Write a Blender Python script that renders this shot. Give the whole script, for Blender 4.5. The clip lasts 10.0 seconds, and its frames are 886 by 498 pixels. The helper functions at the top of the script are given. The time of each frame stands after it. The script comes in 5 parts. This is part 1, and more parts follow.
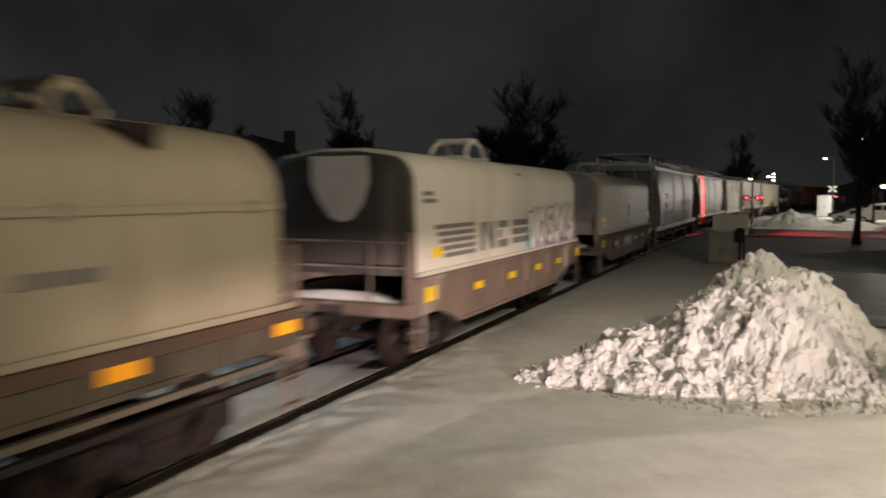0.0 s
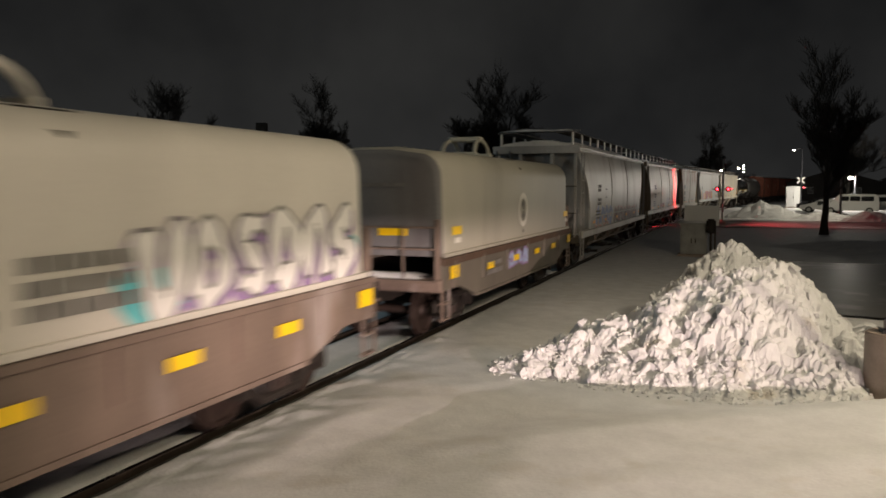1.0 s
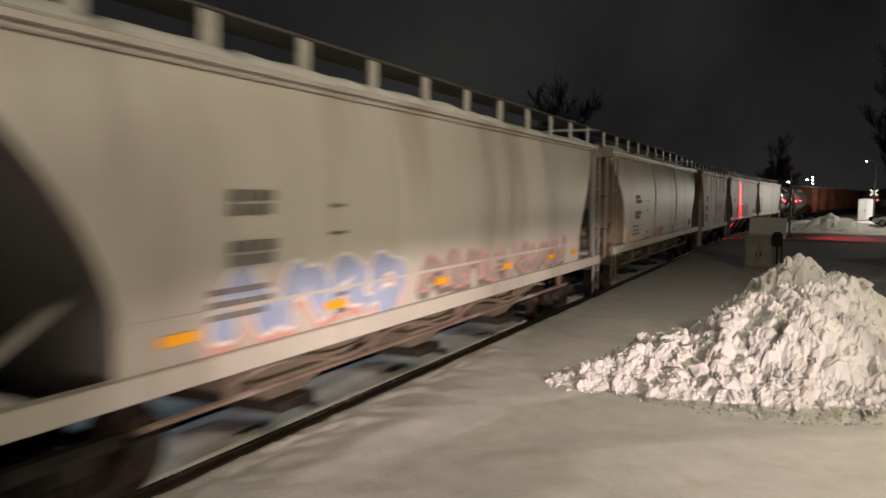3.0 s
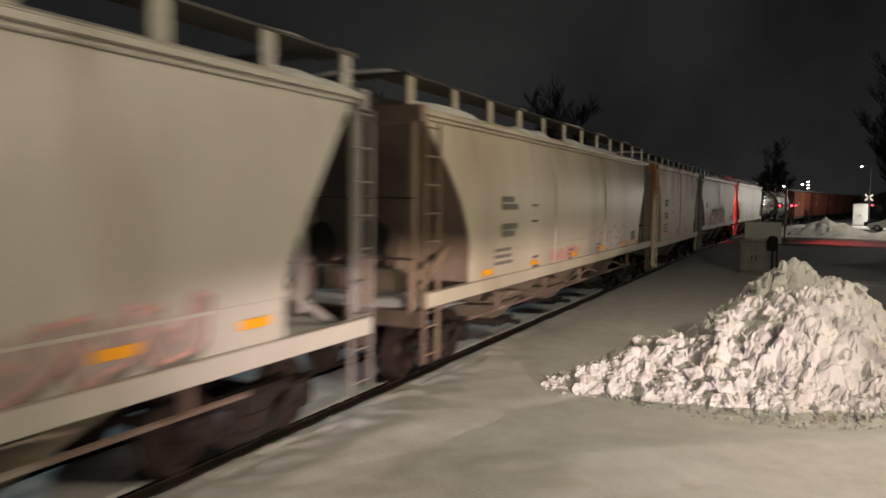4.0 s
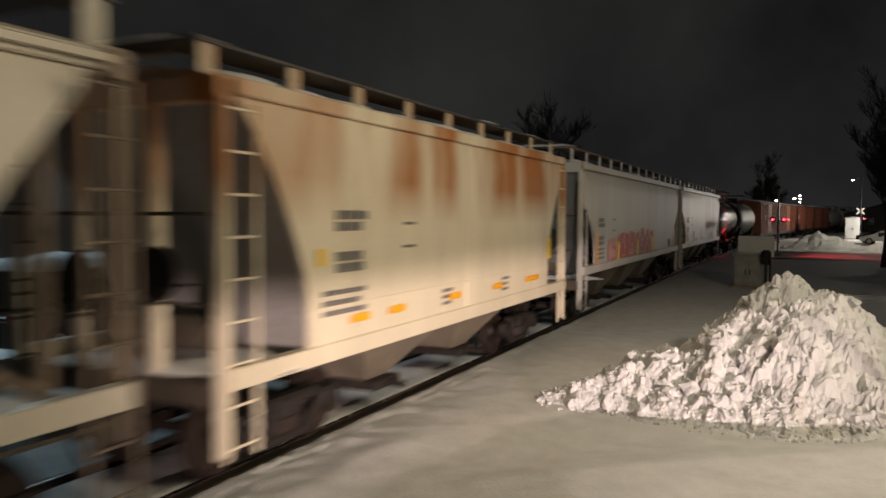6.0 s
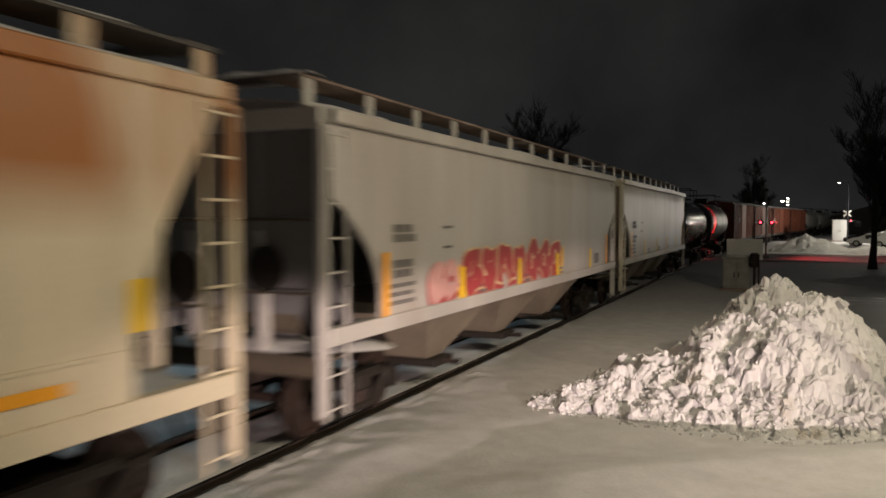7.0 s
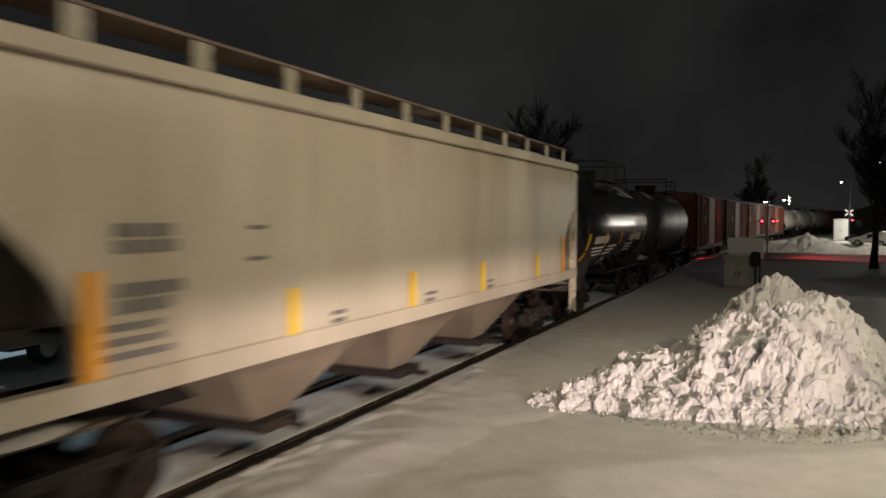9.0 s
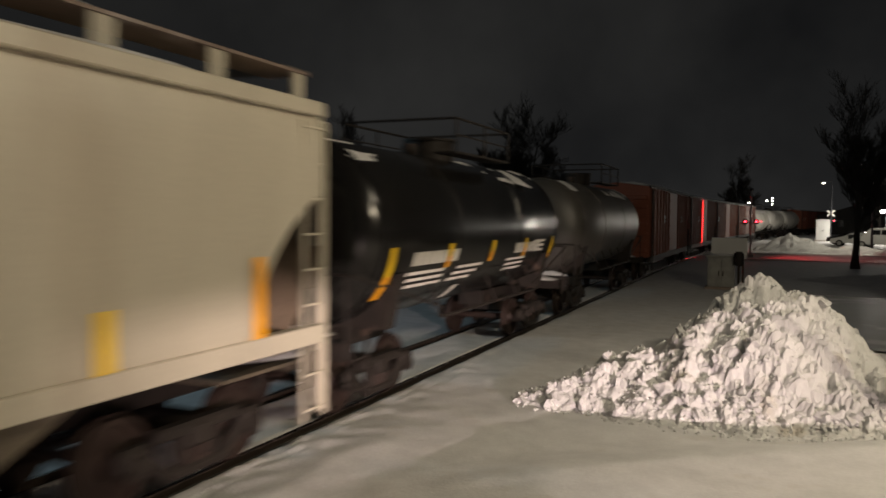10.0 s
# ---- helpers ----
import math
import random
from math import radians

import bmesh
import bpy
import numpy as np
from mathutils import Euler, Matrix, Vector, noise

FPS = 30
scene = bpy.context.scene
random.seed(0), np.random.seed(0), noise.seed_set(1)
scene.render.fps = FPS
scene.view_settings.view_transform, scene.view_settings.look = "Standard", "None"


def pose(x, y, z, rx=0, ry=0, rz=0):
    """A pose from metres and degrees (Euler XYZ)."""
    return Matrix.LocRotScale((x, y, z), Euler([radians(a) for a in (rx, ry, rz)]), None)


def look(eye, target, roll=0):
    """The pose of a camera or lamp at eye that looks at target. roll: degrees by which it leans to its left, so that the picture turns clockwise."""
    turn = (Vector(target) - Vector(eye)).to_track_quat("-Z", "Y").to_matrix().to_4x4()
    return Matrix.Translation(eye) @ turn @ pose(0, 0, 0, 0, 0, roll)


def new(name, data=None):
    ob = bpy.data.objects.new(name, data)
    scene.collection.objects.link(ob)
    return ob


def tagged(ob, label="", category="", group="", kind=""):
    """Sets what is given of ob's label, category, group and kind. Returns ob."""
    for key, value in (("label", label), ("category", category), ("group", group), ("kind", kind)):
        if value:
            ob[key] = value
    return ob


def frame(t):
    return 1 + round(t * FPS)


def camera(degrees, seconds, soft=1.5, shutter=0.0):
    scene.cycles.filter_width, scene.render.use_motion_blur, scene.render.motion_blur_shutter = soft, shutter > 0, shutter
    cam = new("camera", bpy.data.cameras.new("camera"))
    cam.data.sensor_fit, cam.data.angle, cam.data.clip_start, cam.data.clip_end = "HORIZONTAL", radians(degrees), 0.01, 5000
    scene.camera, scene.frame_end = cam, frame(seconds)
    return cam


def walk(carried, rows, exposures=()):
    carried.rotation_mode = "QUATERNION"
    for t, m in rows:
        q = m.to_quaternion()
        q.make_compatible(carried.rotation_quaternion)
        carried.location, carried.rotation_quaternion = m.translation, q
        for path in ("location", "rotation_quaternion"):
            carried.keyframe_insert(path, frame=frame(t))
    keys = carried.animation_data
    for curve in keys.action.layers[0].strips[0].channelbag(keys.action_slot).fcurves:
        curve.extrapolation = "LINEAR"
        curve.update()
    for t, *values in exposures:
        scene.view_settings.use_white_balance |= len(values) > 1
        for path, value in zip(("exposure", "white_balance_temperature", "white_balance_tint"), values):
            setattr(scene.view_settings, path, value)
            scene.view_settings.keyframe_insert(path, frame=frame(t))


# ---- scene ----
EYE = 2.9
SPEED = 11.4            # metres a second, towards the camera
AXIS = -6.6             # the track's centre line beside the camera
CREST_Y, CREST_SLOPE = 9.70, 0.75   # the crest of the drift before the snow pile
BEND, RADIUS = 40.0, 600.0   # where the track begins to curve, and how tightly

cam = camera(60.0, 10.0, 1.6, 0.7)
walk(cam, [
    (0.0, pose(0, 0, EYE, 85.92, -0.05, 23.31)),
    (0.5, pose(0, 0, EYE, 85.67, 0.02, 21.08)),
    (1.0, pose(0, 0, EYE, 85.34, 0.11, 21.39)),
    (1.5, pose(0, 0, EYE, 85.24, -0.03, 22.60)),
    (2.0, pose(0, 0, EYE, 84.90, -0.23, 24.57)),
    (2.1, pose(0, 0, EYE, 85.70, -0.23, 25.10)),
    (2.2, pose(0, 0, EYE, 85.86, -0.23, 25.66)),
    (2.5, pose(0, 0, EYE, 85.91, -0.24, 25.81)),
    (4.0, pose(0, 0, EYE, 86.21, -0.69, 25.45)),
    (4.5, pose(0, 0, EYE, 86.30, -0.76, 25.49)),
    (5.0, pose(0, 0, EYE, 86.61, -0.55, 25.49)),
    (5.5, pose(0, 0, EYE, 87.09, -0.42, 25.32)),
    (7.0, pose(0, 0, EYE, 87.79, 0.04, 24.24)),
    (7.5, pose(0, 0, EYE, 87.85, 0.00, 24.05)),
    (8.0, pose(0, 0, EYE, 87.86, -0.11, 24.07)),
    (8.5, pose(0, 0, EYE, 87.72, -0.24, 24.18)),
    (9.0, pose(0, 0, EYE, 87.56, -0.29, 24.33)),
    (9.5, pose(0, 0, EYE, 87.42, -0.43, 24.19)),
    (10.0, pose(0, 0, EYE, 87.53, -0.45, 23.26)),
], [(0.0, 0.13), (1.0, 0.13), (2.2, 0.05), (5.0, 0.05), (6.5, 0.0), (8.0, -0.06), (10.0, -0.04)])

# ---- light: a cloudy winter night, an assumed warm yard lamp and headlamp out of view ----
world = bpy.data.worlds.new("night_sky")
scene.world = world
world.use_nodes = True
wn, wl = world.node_tree.nodes, world.node_tree.links
wtex = wn.new("ShaderNodeTexCoord")
wnoise = wn.new("ShaderNodeTexNoise")
wnoise.inputs["Scale"].default_value = 2.2
wnoise.inputs["Detail"].default_value = 5
wramp = wn.new("ShaderNodeValToRGB")
wramp.color_ramp.elements[0].position, wramp.color_ramp.elements[0].color = 0.32, (0.0072, 0.0074, 0.0078, 1)
wramp.color_ramp.elements[1].position, wramp.color_ramp.elements[1].color = 0.72, (0.031, 0.0305, 0.029, 1)
wl.new(wtex.outputs["Generated"], wnoise.inputs["Vector"])
wl.new(wnoise.outputs["Fac"], wramp.inputs["Fac"])
wsep = wn.new("ShaderNodeSeparateXYZ")
wl.new(wtex.outputs["Generated"], wsep.inputs["Vector"])
wfade = wn.new("ShaderNodeMapRange")
for socket, value in (("From Min", 0.0), ("From Max", 0.30), ("To Min", 1.25), ("To Max", 0.74)):
    wfade.inputs[socket].default_value = value
wl.new(wsep.outputs["Z"], wfade.inputs["Value"])
wmul = wn.new("ShaderNodeVectorMath")
wmul.operation = "SCALE"
wl.new(wramp.outputs["Color"], wmul.inputs[0])
wl.new(wfade.outputs["Result"], wmul.inputs["Scale"])
wl.new(wmul.outputs["Vector"], wn["Background"].inputs["Color"])
wn["Background"].inputs["Strength"].default_value = 1.0


def lamp(name, kind, where, power, colour, size=0.1, aim=None, cone=90, blend=0.5, squash=None):
    data = bpy.data.lights.new(name, kind)
    data.energy, data.color, data.shadow_soft_size = power, colour, size
    ob = new(name, data)
    ob.matrix_world = look(where, aim) if aim else Matrix.Translation(where)
    if kind == "SPOT":
        data.spot_size, data.spot_blend = radians(cone), blend
    if squash:
        ob.scale = squash
    return ob


lamp("yard_lamp_light", "SPOT", (7.5, 8.4, 8.0), 2350, (1.0, 0.84, 0.60), 0.6, (-2.0, 9.0, 0.5), 160, 0.5)
# Assumed low headlamp, out of view, aimed to brighten train and pile.
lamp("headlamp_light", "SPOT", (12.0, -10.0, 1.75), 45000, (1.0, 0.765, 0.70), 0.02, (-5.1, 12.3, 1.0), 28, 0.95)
lamp("post_lamp_light", "SPOT", (2.95, 11.85, 8.9), 650, (1.0, 0.86, 0.64), 0.3, (2.0, 11.0, 0.0), 165, 0.4)
lamp("far_lot_light", "POINT", (-18.0, 12.0, 6.0), 750, (0.62, 0.88, 1.0), 0.2)

# ---- materials ----


def material(name, base, rough=0.6, metal=0.0, vary=0.25, scale=3.0, bump=0.0, fine=40.0, dirt=None, dirt_amount=0.4, streak=1.0, spec=0.5, band=None):
    """Two scales of variation in colour, an optional second colour of dirt or rust in stains, and fine relief."""
    m = bpy.data.materials.new(name)
    m.use_nodes = True
    nt = m.node_tree
    n, l = nt.nodes, nt.links
    b = n["Principled BSDF"]
    b.inputs["Roughness"].default_value, b.inputs["Metallic"].default_value = rough, metal
    b.inputs["Specular IOR Level"].default_value = spec
    tc = n.new("ShaderNodeTexCoord")
    mp = n.new("ShaderNodeMapping")
    mp.inputs["Scale"].default_value = (1, 1, streak)
    l.new(tc.outputs["Object"], mp.inputs["Vector"])
    big = n.new("ShaderNodeTexNoise")
    big.inputs["Scale"].default_value, big.inputs["Detail"].default_value = scale, 6
    small = n.new("ShaderNodeTexNoise")
    small.inputs["Scale"].default_value, small.inputs["Detail"].default_value = fine, 3
    l.new(mp.outputs["Vector"], big.inputs["Vector"])
    l.new(tc.outputs["Object"], small.inputs["Vector"])
    ramp = n.new("ShaderNodeValToRGB")
    lo = [c * (1 - vary) for c in base]
    hi = [min(1, c * (1 + vary)) for c in base]
    ramp.color_ramp.elements[0].position, ramp.color_ramp.elements[0].color = 0.3, (*lo, 1)
    ramp.color_ramp.elements[1].position, ramp.color_ramp.elements[1].color = 0.7, (*hi, 1)
    mix = n.new("ShaderNodeMix")
    mix.inputs["Factor"].default_value = 0.3
    l.new(big.outputs["Fac"], mix.inputs["A"])
    l.new(small.outputs["Fac"], mix.inputs["B"])
    l.new(mix.outputs["Result"], ramp.inputs["Fac"])
    out = ramp.outputs["Color"]
    if dirt:
        stain = n.new("ShaderNodeTexNoise")
        stain.inputs["Scale"].default_value, stain.inputs["Detail"].default_value = scale * 0.6, 8
        mp2 = n.new("ShaderNodeMapping")
        mp2.inputs["Scale"].default_value, mp2.inputs["Location"].default_value = (1, 1, streak * 0.6), (7, 3, 5)
        l.new(tc.outputs["Object"], mp2.inputs["Vector"])
        l.new(mp2.outputs["Vector"], stain.inputs["Vector"])
        sr = n.new("ShaderNodeValToRGB")
        sr.color_ramp.elements[0].position, sr.color_ramp.elements[1].position = 0.68 - 0.4 * dirt_amount, 0.86 - 0.4 * dirt_amount
        l.new(stain.outputs["Fac"], sr.inputs["Fac"])
        if band:
            sep = n.new("ShaderNodeSeparateXYZ")
            l.new(tc.outputs["Object"], sep.inputs["Vector"])
            mr = n.new("ShaderNodeMapRange")
            mr.inputs["From Min"].default_value, mr.inputs["From Max"].default_value = band
            l.new(sep.outputs["Z"], mr.inputs["Value"])
            mul = n.new("ShaderNodeMath")
            mul.operation = "MULTIPLY"
            l.new(sr.outputs["Color"], mul.inputs[0])
            l.new(mr.outputs["Result"], mul.inputs[1])
        cm = n.new("ShaderNodeMix")
        cm.data_type = "RGBA"
        l.new(mul.outputs["Value"] if band else sr.outputs["Color"], cm.inputs["Factor"])
        l.new(out, cm.inputs[6])
        cm.inputs[7].default_value = (*dirt, 1)
        out = cm.outputs[2]
    l.new(out, b.inputs["Base Color"])
    rm = n.new("ShaderNodeMapRange")
    rm.inputs["To Min"].default_value, rm.inputs["To Max"].default_value = max(0.05, rough - 0.12), min(1, rough + 0.12)
    l.new(mix.outputs["Result"], rm.inputs["Value"])
    l.new(rm.outputs["Result"], b.inputs["Roughness"])
    if bump:
        bp = n.new("ShaderNodeBump")
        bp.inputs["Strength"].default_value, bp.inputs["Distance"].default_value = 0.6, bump
        l.new(mix.outputs["Result"], bp.inputs["Height"])
        l.new(bp.outputs["Normal"], b.inputs["Normal"])
    return m


def glow(name, colour, strength):
    m = bpy.data.materials.new(name)
    m.use_nodes = True
    b = m.node_tree.nodes["Principled BSDF"]
    b.inputs["Base Color"].default_value = (*colour, 1)
    b.inputs["Emission Color"].default_value = (*colour, 1)
    b.inputs["Emission Strength"].default_value = strength
    return m


SNOW = material("packed_snow", (0.70, 0.70, 0.70), 0.75, 0, 0.13, 2.4, 0.04, 22.0, (0.6, 0.58, 0.54), 0.2)
PILE = material("ploughed_snow", (0.65, 0.65, 0.65), 0.75, 0, 0.1, 2.5, 0.05, 18.0, (0.5, 0.46, 0.4), 0.15)
ROADSNOW = material("trodden_snow", (0.42, 0.40, 0.37), 0.7, 0, 0.3, 0.6, 0.02, 8.0, (0.12, 0.1, 0.08), 0.45)
ASPHALT = material("wet_asphalt", (0.06, 0.055, 0.045), 0.5, 0, 0.4, 0.8, 0.01, 30.0, (0.3, 0.28, 0.25), 0.2)
BALLAST = material("ballast", (0.05, 0.045, 0.04), 0.9, 0, 0.5, 6, 0.05, 18.0)
STEEL = material("rail_steel", (0.06, 0.045, 0.035), 0.5, 0.6, 0.3, 4, 0, 30.0)
RAILTOP = material("polished_rail_head", (0.35, 0.34, 0.33), 0.25, 1.0, 0.1, 4)
UNDER = material("grimy_cast_steel", (0.02, 0.015, 0.012), 0.75, 0.2, 0.4, 4, 0.01, 30.0, (0.14, 0.09, 0.07), 0.15)
WHEEL = material("wheel_steel", (0.04, 0.026, 0.021), 0.6, 0.4, 0.4, 3, 0.0, 20.0, (0.2, 0.15, 0.13), 0.15)
FROST = material("frosted_brown_steel", (0.17, 0.125, 0.10), 0.75, 0.0, 0.35, 1.5, 0.004, 25.0, (0.45, 0.40, 0.38), 0.3, 0.5)
BAYDIRT = material("dusty_bay_paint", (0.21, 0.175, 0.13), 0.75, 0, 0.3, 1.0, 0.004, 22.0, (0.1, 0.08, 0.06), 0.35, 0.4)
FLANGE = material("rusty_flange_paint", (0.085, 0.05, 0.032), 0.8, 0, 0.4, 1.5, 0.004, 25.0, (0.05, 0.035, 0.028), 0.4, 0.5)
GRIMESILL = material("grimy_olive_steel", (0.085, 0.068, 0.048), 0.8, 0, 0.4, 1.5, 0.004, 25.0, (0.03, 0.024, 0.018), 0.4, 0.5)
FROSTLIGHT = material("pale_frosted_steel", (0.125, 0.11, 0.088), 0.75, 0.0, 0.25, 1.5, 0.004, 25.0, (0.16, 0.12, 0.1), 0.3, 0.5)
# Darker than the sides: the shade on end faces is put into this colour.
ENDLIGHT = material("shaded_grey_end_paint", (0.15, 0.148, 0.15), 0.7, 0, 0.25, 1.2, 0.004, 22.0, (0.1, 0.09, 0.085), 0.3, 0.4)
TAN = material("tan_hood_paint", (0.34, 0.295, 0.215), 0.6, 0.0, 0.2, 0.8, 0.003, 22.0, (0.18, 0.14, 0.09), 0.32, 0.4)
WHITEHOOD = material("white_hood_paint", (0.58, 0.55, 0.49), 0.55, 0, 0.1, 0.8, 0.003, 22.0, (0.33, 0.29, 0.23), 0.25, 0.35)
GREYHOOD = material("grey_hood_paint", (0.38, 0.362, 0.30), 0.5, 0, 0.1, 0.8, 0.003, 22.0, (0.26, 0.23, 0.18), 0.25, 0.35)
LTGREY = material("light_grey_hopper_paint", (0.52, 0.50, 0.46), 0.42, 0, 0.12, 0.7, 0.003, 22.0, (0.24, 0.2, 0.17), 0.3, 0.3)
BEIGE = material("beige_hopper_paint", (0.52, 0.48, 0.385), 0.42, 0, 0.18, 0.7, 0.003, 22.0, (0.3, 0.24, 0.17), 0.3, 0.25)
CREAM = material("cream_hopper_paint", (0.70, 0.625, 0.47), 0.55, 0, 0.12, 1.3, 0.003, 22.0, (0.36, 0.135, 0.03), 0.74, 0.28, 0.5, (2.75, 3.35))
PALE = material("pale_grey_hopper_paint", (0.46, 0.445, 0.415), 0.5, 0, 0.18, 0.7, 0.003, 22.0, (0.34, 0.29, 0.24), 0.3, 0.22)
BLACK = material("black_tank_paint", (0.010, 0.0095, 0.009), 0.22, 0, 0.25, 0.8, 0.001, 22.0, (0.03, 0.027, 0.024), 0.2, 0.4)
DKGREY = material("dark_grey_tank_paint", (0.065, 0.06, 0.054), 0.45, 0, 0.3, 0.8, 0.002, 22.0, (0.12, 0.105, 0.09), 0.3, 0.4)
WHITETANK = material("white_tank_paint", (0.5, 0.48, 0.43), 0.35, 0, 0.15, 0.7, 0.002, 22.0, (0.2, 0.17, 0.13), 0.3, 0.4)
BOXRED = material("oxide_red_boxcar_paint", (0.21, 0.062, 0.032), 0.65, 0, 0.4, 0.6, 0.004, 20.0, (0.16, 0.075, 0.045), 0.3, 0.15)
# ENDPALE, ENDBROWN, ENDGREY: dirt plus shade of the end faces put into the colour.
ENDPALE = material("dusty_shaded_pale_end_paint", (0.29, 0.275, 0.26), 0.7, 0, 0.3, 0.9, 0.004, 22.0, (0.12, 0.105, 0.095), 0.45, 0.3)
ENDBROWN = material("sooty_shaded_brown_end_paint", (0.23, 0.175, 0.125), 0.7, 0, 0.35, 0.9, 0.004, 22.0, (0.07, 0.055, 0.045), 0.45, 0.3)
ENDGREY = material("sooty_shaded_end_paint", (0.055, 0.05, 0.046), 0.7, 0, 0.3, 1.2, 0.004, 22.0, (0.22, 0.2, 0.19), 0.2, 0.4)
YELLOW = material("yellow_reflective_tape", (0.95, 0.62, 0.01), 0.35, 0, 0.06, 2)
ORANGE = material("orange_reflective_tape", (0.95, 0.42, 0.01), 0.35, 0, 0.06, 2)
INK = material("dark_stencil_paint", (0.18, 0.17, 0.16), 0.6, 0, 0.3, 5)
WHITEINK = material("white_stencil_paint", (0.7, 0.68, 0.62), 0.6, 0, 0.15, 5)
TEAL = material("teal_spray_paint", (0.12, 0.48, 0.52), 0.6, 0, 0.15, 3)
LILAC = material("purple_spray_paint", (0.3, 0.2, 0.38), 0.6, 0, 0.15, 3)
BLUE = material("blue_spray_paint", (0.34, 0.40, 0.60), 0.6, 0, 0.2, 3)
PINK = material("pink_spray_paint", (0.6, 0.33, 0.30), 0.6, 0, 0.2, 3)
RED = material("red_spray_paint", (0.40, 0.055, 0.06), 0.55, 0, 0.2, 3)
PALEGOLD = material("pale_gold_spray_paint", (0.68, 0.50, 0.30), 0.55, 0, 0.2, 3)
MAUVE = material("faded_mauve_spray_paint", (0.36, 0.30, 0.29), 0.6, 0, 0.25, 3)
GOLD = material("gold_spray_paint", (0.75, 0.46, 0.1), 0.55, 0, 0.2, 3)
SPRAYWHITE = material("white_spray_paint", (0.75, 0.73, 0.7), 0.6, 0, 0.1, 3)
BARK = material("dark_bark", (0.07, 0.056, 0.044), 0.9, 0, 0.4, 5, 0.02, 20.0)
FARBARK = material("far_twigs", (0.03, 0.026, 0.022), 0.95, 0, 0.3, 3)
GREYMETAL = material("galvanised_sheet", (0.42, 0.42, 0.40), 0.5, 0.3, 0.12, 2, 0.003, 25.0)
WEATHERED = material("weathered_grey_steel", (0.30, 0.30, 0.28), 0.6, 0.1, 0.25, 2.5, 0.003, 25.0)
WHITEPAINT = material("white_car_paint", (0.72, 0.72, 0.7), 0.3, 0, 0.05, 1)
DARKPAINT = material("dark_car_paint", (0.03, 0.03, 0.035), 0.3, 0, 0.1, 1)
GLASS = material("dark_window_glass", (0.012, 0.013, 0.015), 0.08, 0, 0.1, 1)
RUBBER = material("tyre_rubber", (0.02, 0.02, 0.02), 0.85, 0, 0.2, 6)
CONCRETE = material("concrete", (0.30, 0.24, 0.20), 0.85, 0, 0.2, 3, 0.004, 30.0)
WALL = material("far_siding", (0.06, 0.055, 0.05), 0.9, 0, 0.2, 2)
REDGLOW = glow("red_signal_lens", (1.0, 0.03, 0.05), 14)
WHITEGLOW = glow("lamp_lens", (1.0, 0.93, 0.78), 30)
BRIGHTGLOW = glow("floodlight_lens", (1.0, 0.95, 0.85), 60)

# ---- mesh helpers ----


def part(name, bm, mat, parent=None, label="", smooth=False):
    me = bpy.data.meshes.new(name)
    bmesh.ops.recalc_face_normals(bm, faces=bm.faces)
    bm.to_mesh(me)
    bm.free()
    me.materials.append(mat)
    if smooth:
        me.shade_smooth()
        me.set_sharp_from_angle(angle=radians(38))
    ob = new(name, me)
    if parent:
        ob.parent = parent
    if label:
        ob["label"] = label
    return ob


def raw(name, verts, faces, mat, parent=None, label="", smooth=False):
    me = bpy.data.meshes.new(name)
    me.from_pydata(verts, [], faces)
    me.materials.append(mat)
    if smooth:
        me.shade_smooth()
    ob = new(name, me)
    if parent:
        ob.parent = parent
    if label:
        ob["label"] = label
    return ob


def again(ob, parent, m=None):
    """Another piece on the same mesh."""
    o = new(ob.name.split(".")[0], ob.data)
    o.parent = parent
    if m is not None:
        o.matrix_basis = m
    for key in ("label", "kind"):
        if key in ob:
            o[key] = ob[key]
    return o


def block(bm, x0, x1, y0, y1, z0, z1, bevel=0.0, turn=None):
    r = bmesh.ops.create_cube(bm, size=1)
    vs = r["verts"]
    bmesh.ops.scale(bm, vec=(x1 - x0, y1 - y0, z1 - z0), verts=vs)
    if turn:
        bmesh.ops.transform(bm, matrix=turn, verts=vs)
    bmesh.ops.translate(bm, vec=((x0 + x1) / 2, (y0 + y1) / 2, (z0 + z1) / 2), verts=vs)
    if bevel:
        es = list({e for v in vs for e in v.link_edges})
        bmesh.ops.bevel(bm, geom=es, offset=bevel, segments=1, affect="EDGES")
    return bm


def rod(bm, p, q, r, seg=8, r2=None):
    p, q = Vector(p), Vector(q)
    d = q - p
    m = Matrix.Translation((p + q) / 2) @ d.to_track_quat("Z", "Y").to_matrix().to_4x4()
    bmesh.ops.create_cone(bm, cap_ends=True, segments=seg, radius1=r, radius2=r if r2 is None else r2, depth=d.length, matrix=m)
    return bm


def blob(bm, c, size, amount=0.2, sub=2, seed=0.0):
    r = bmesh.ops.create_icosphere(bm, subdivisions=sub, radius=1)
    for v in r["verts"]:
        k = 1 + amount * noise.noise(v.co * 1.7 + Vector((seed, seed * 2, 1)))
        v.co = Vector((v.co.x * size[0] * k, v.co.y * size[1] * k, v.co.z * size[2] * k)) + Vector(c)
    return bm


def loft(bm, rings, caps=True):
    """Skin between rings of points that have the same count."""
    rows = [[bm.verts.new(p) for p in ring] for ring in rings]
    n = len(rows[0])
    for a, b in zip(rows, rows[1:]):
        for i in range(n):
            bm.faces.new((a[i], a[(i + 1) % n], b[(i + 1) % n], b[i]))
    if caps:
        bm.faces.new(rows[0])
        bm.faces.new(rows[-1][::-1])
    return bm


def fresh():
    return bmesh.new()


def thing(name, label, category, group="", kind=""):
    return tagged(new(name), label, category, group, kind)

# ---- the ground, the track and the ploughed snow ----


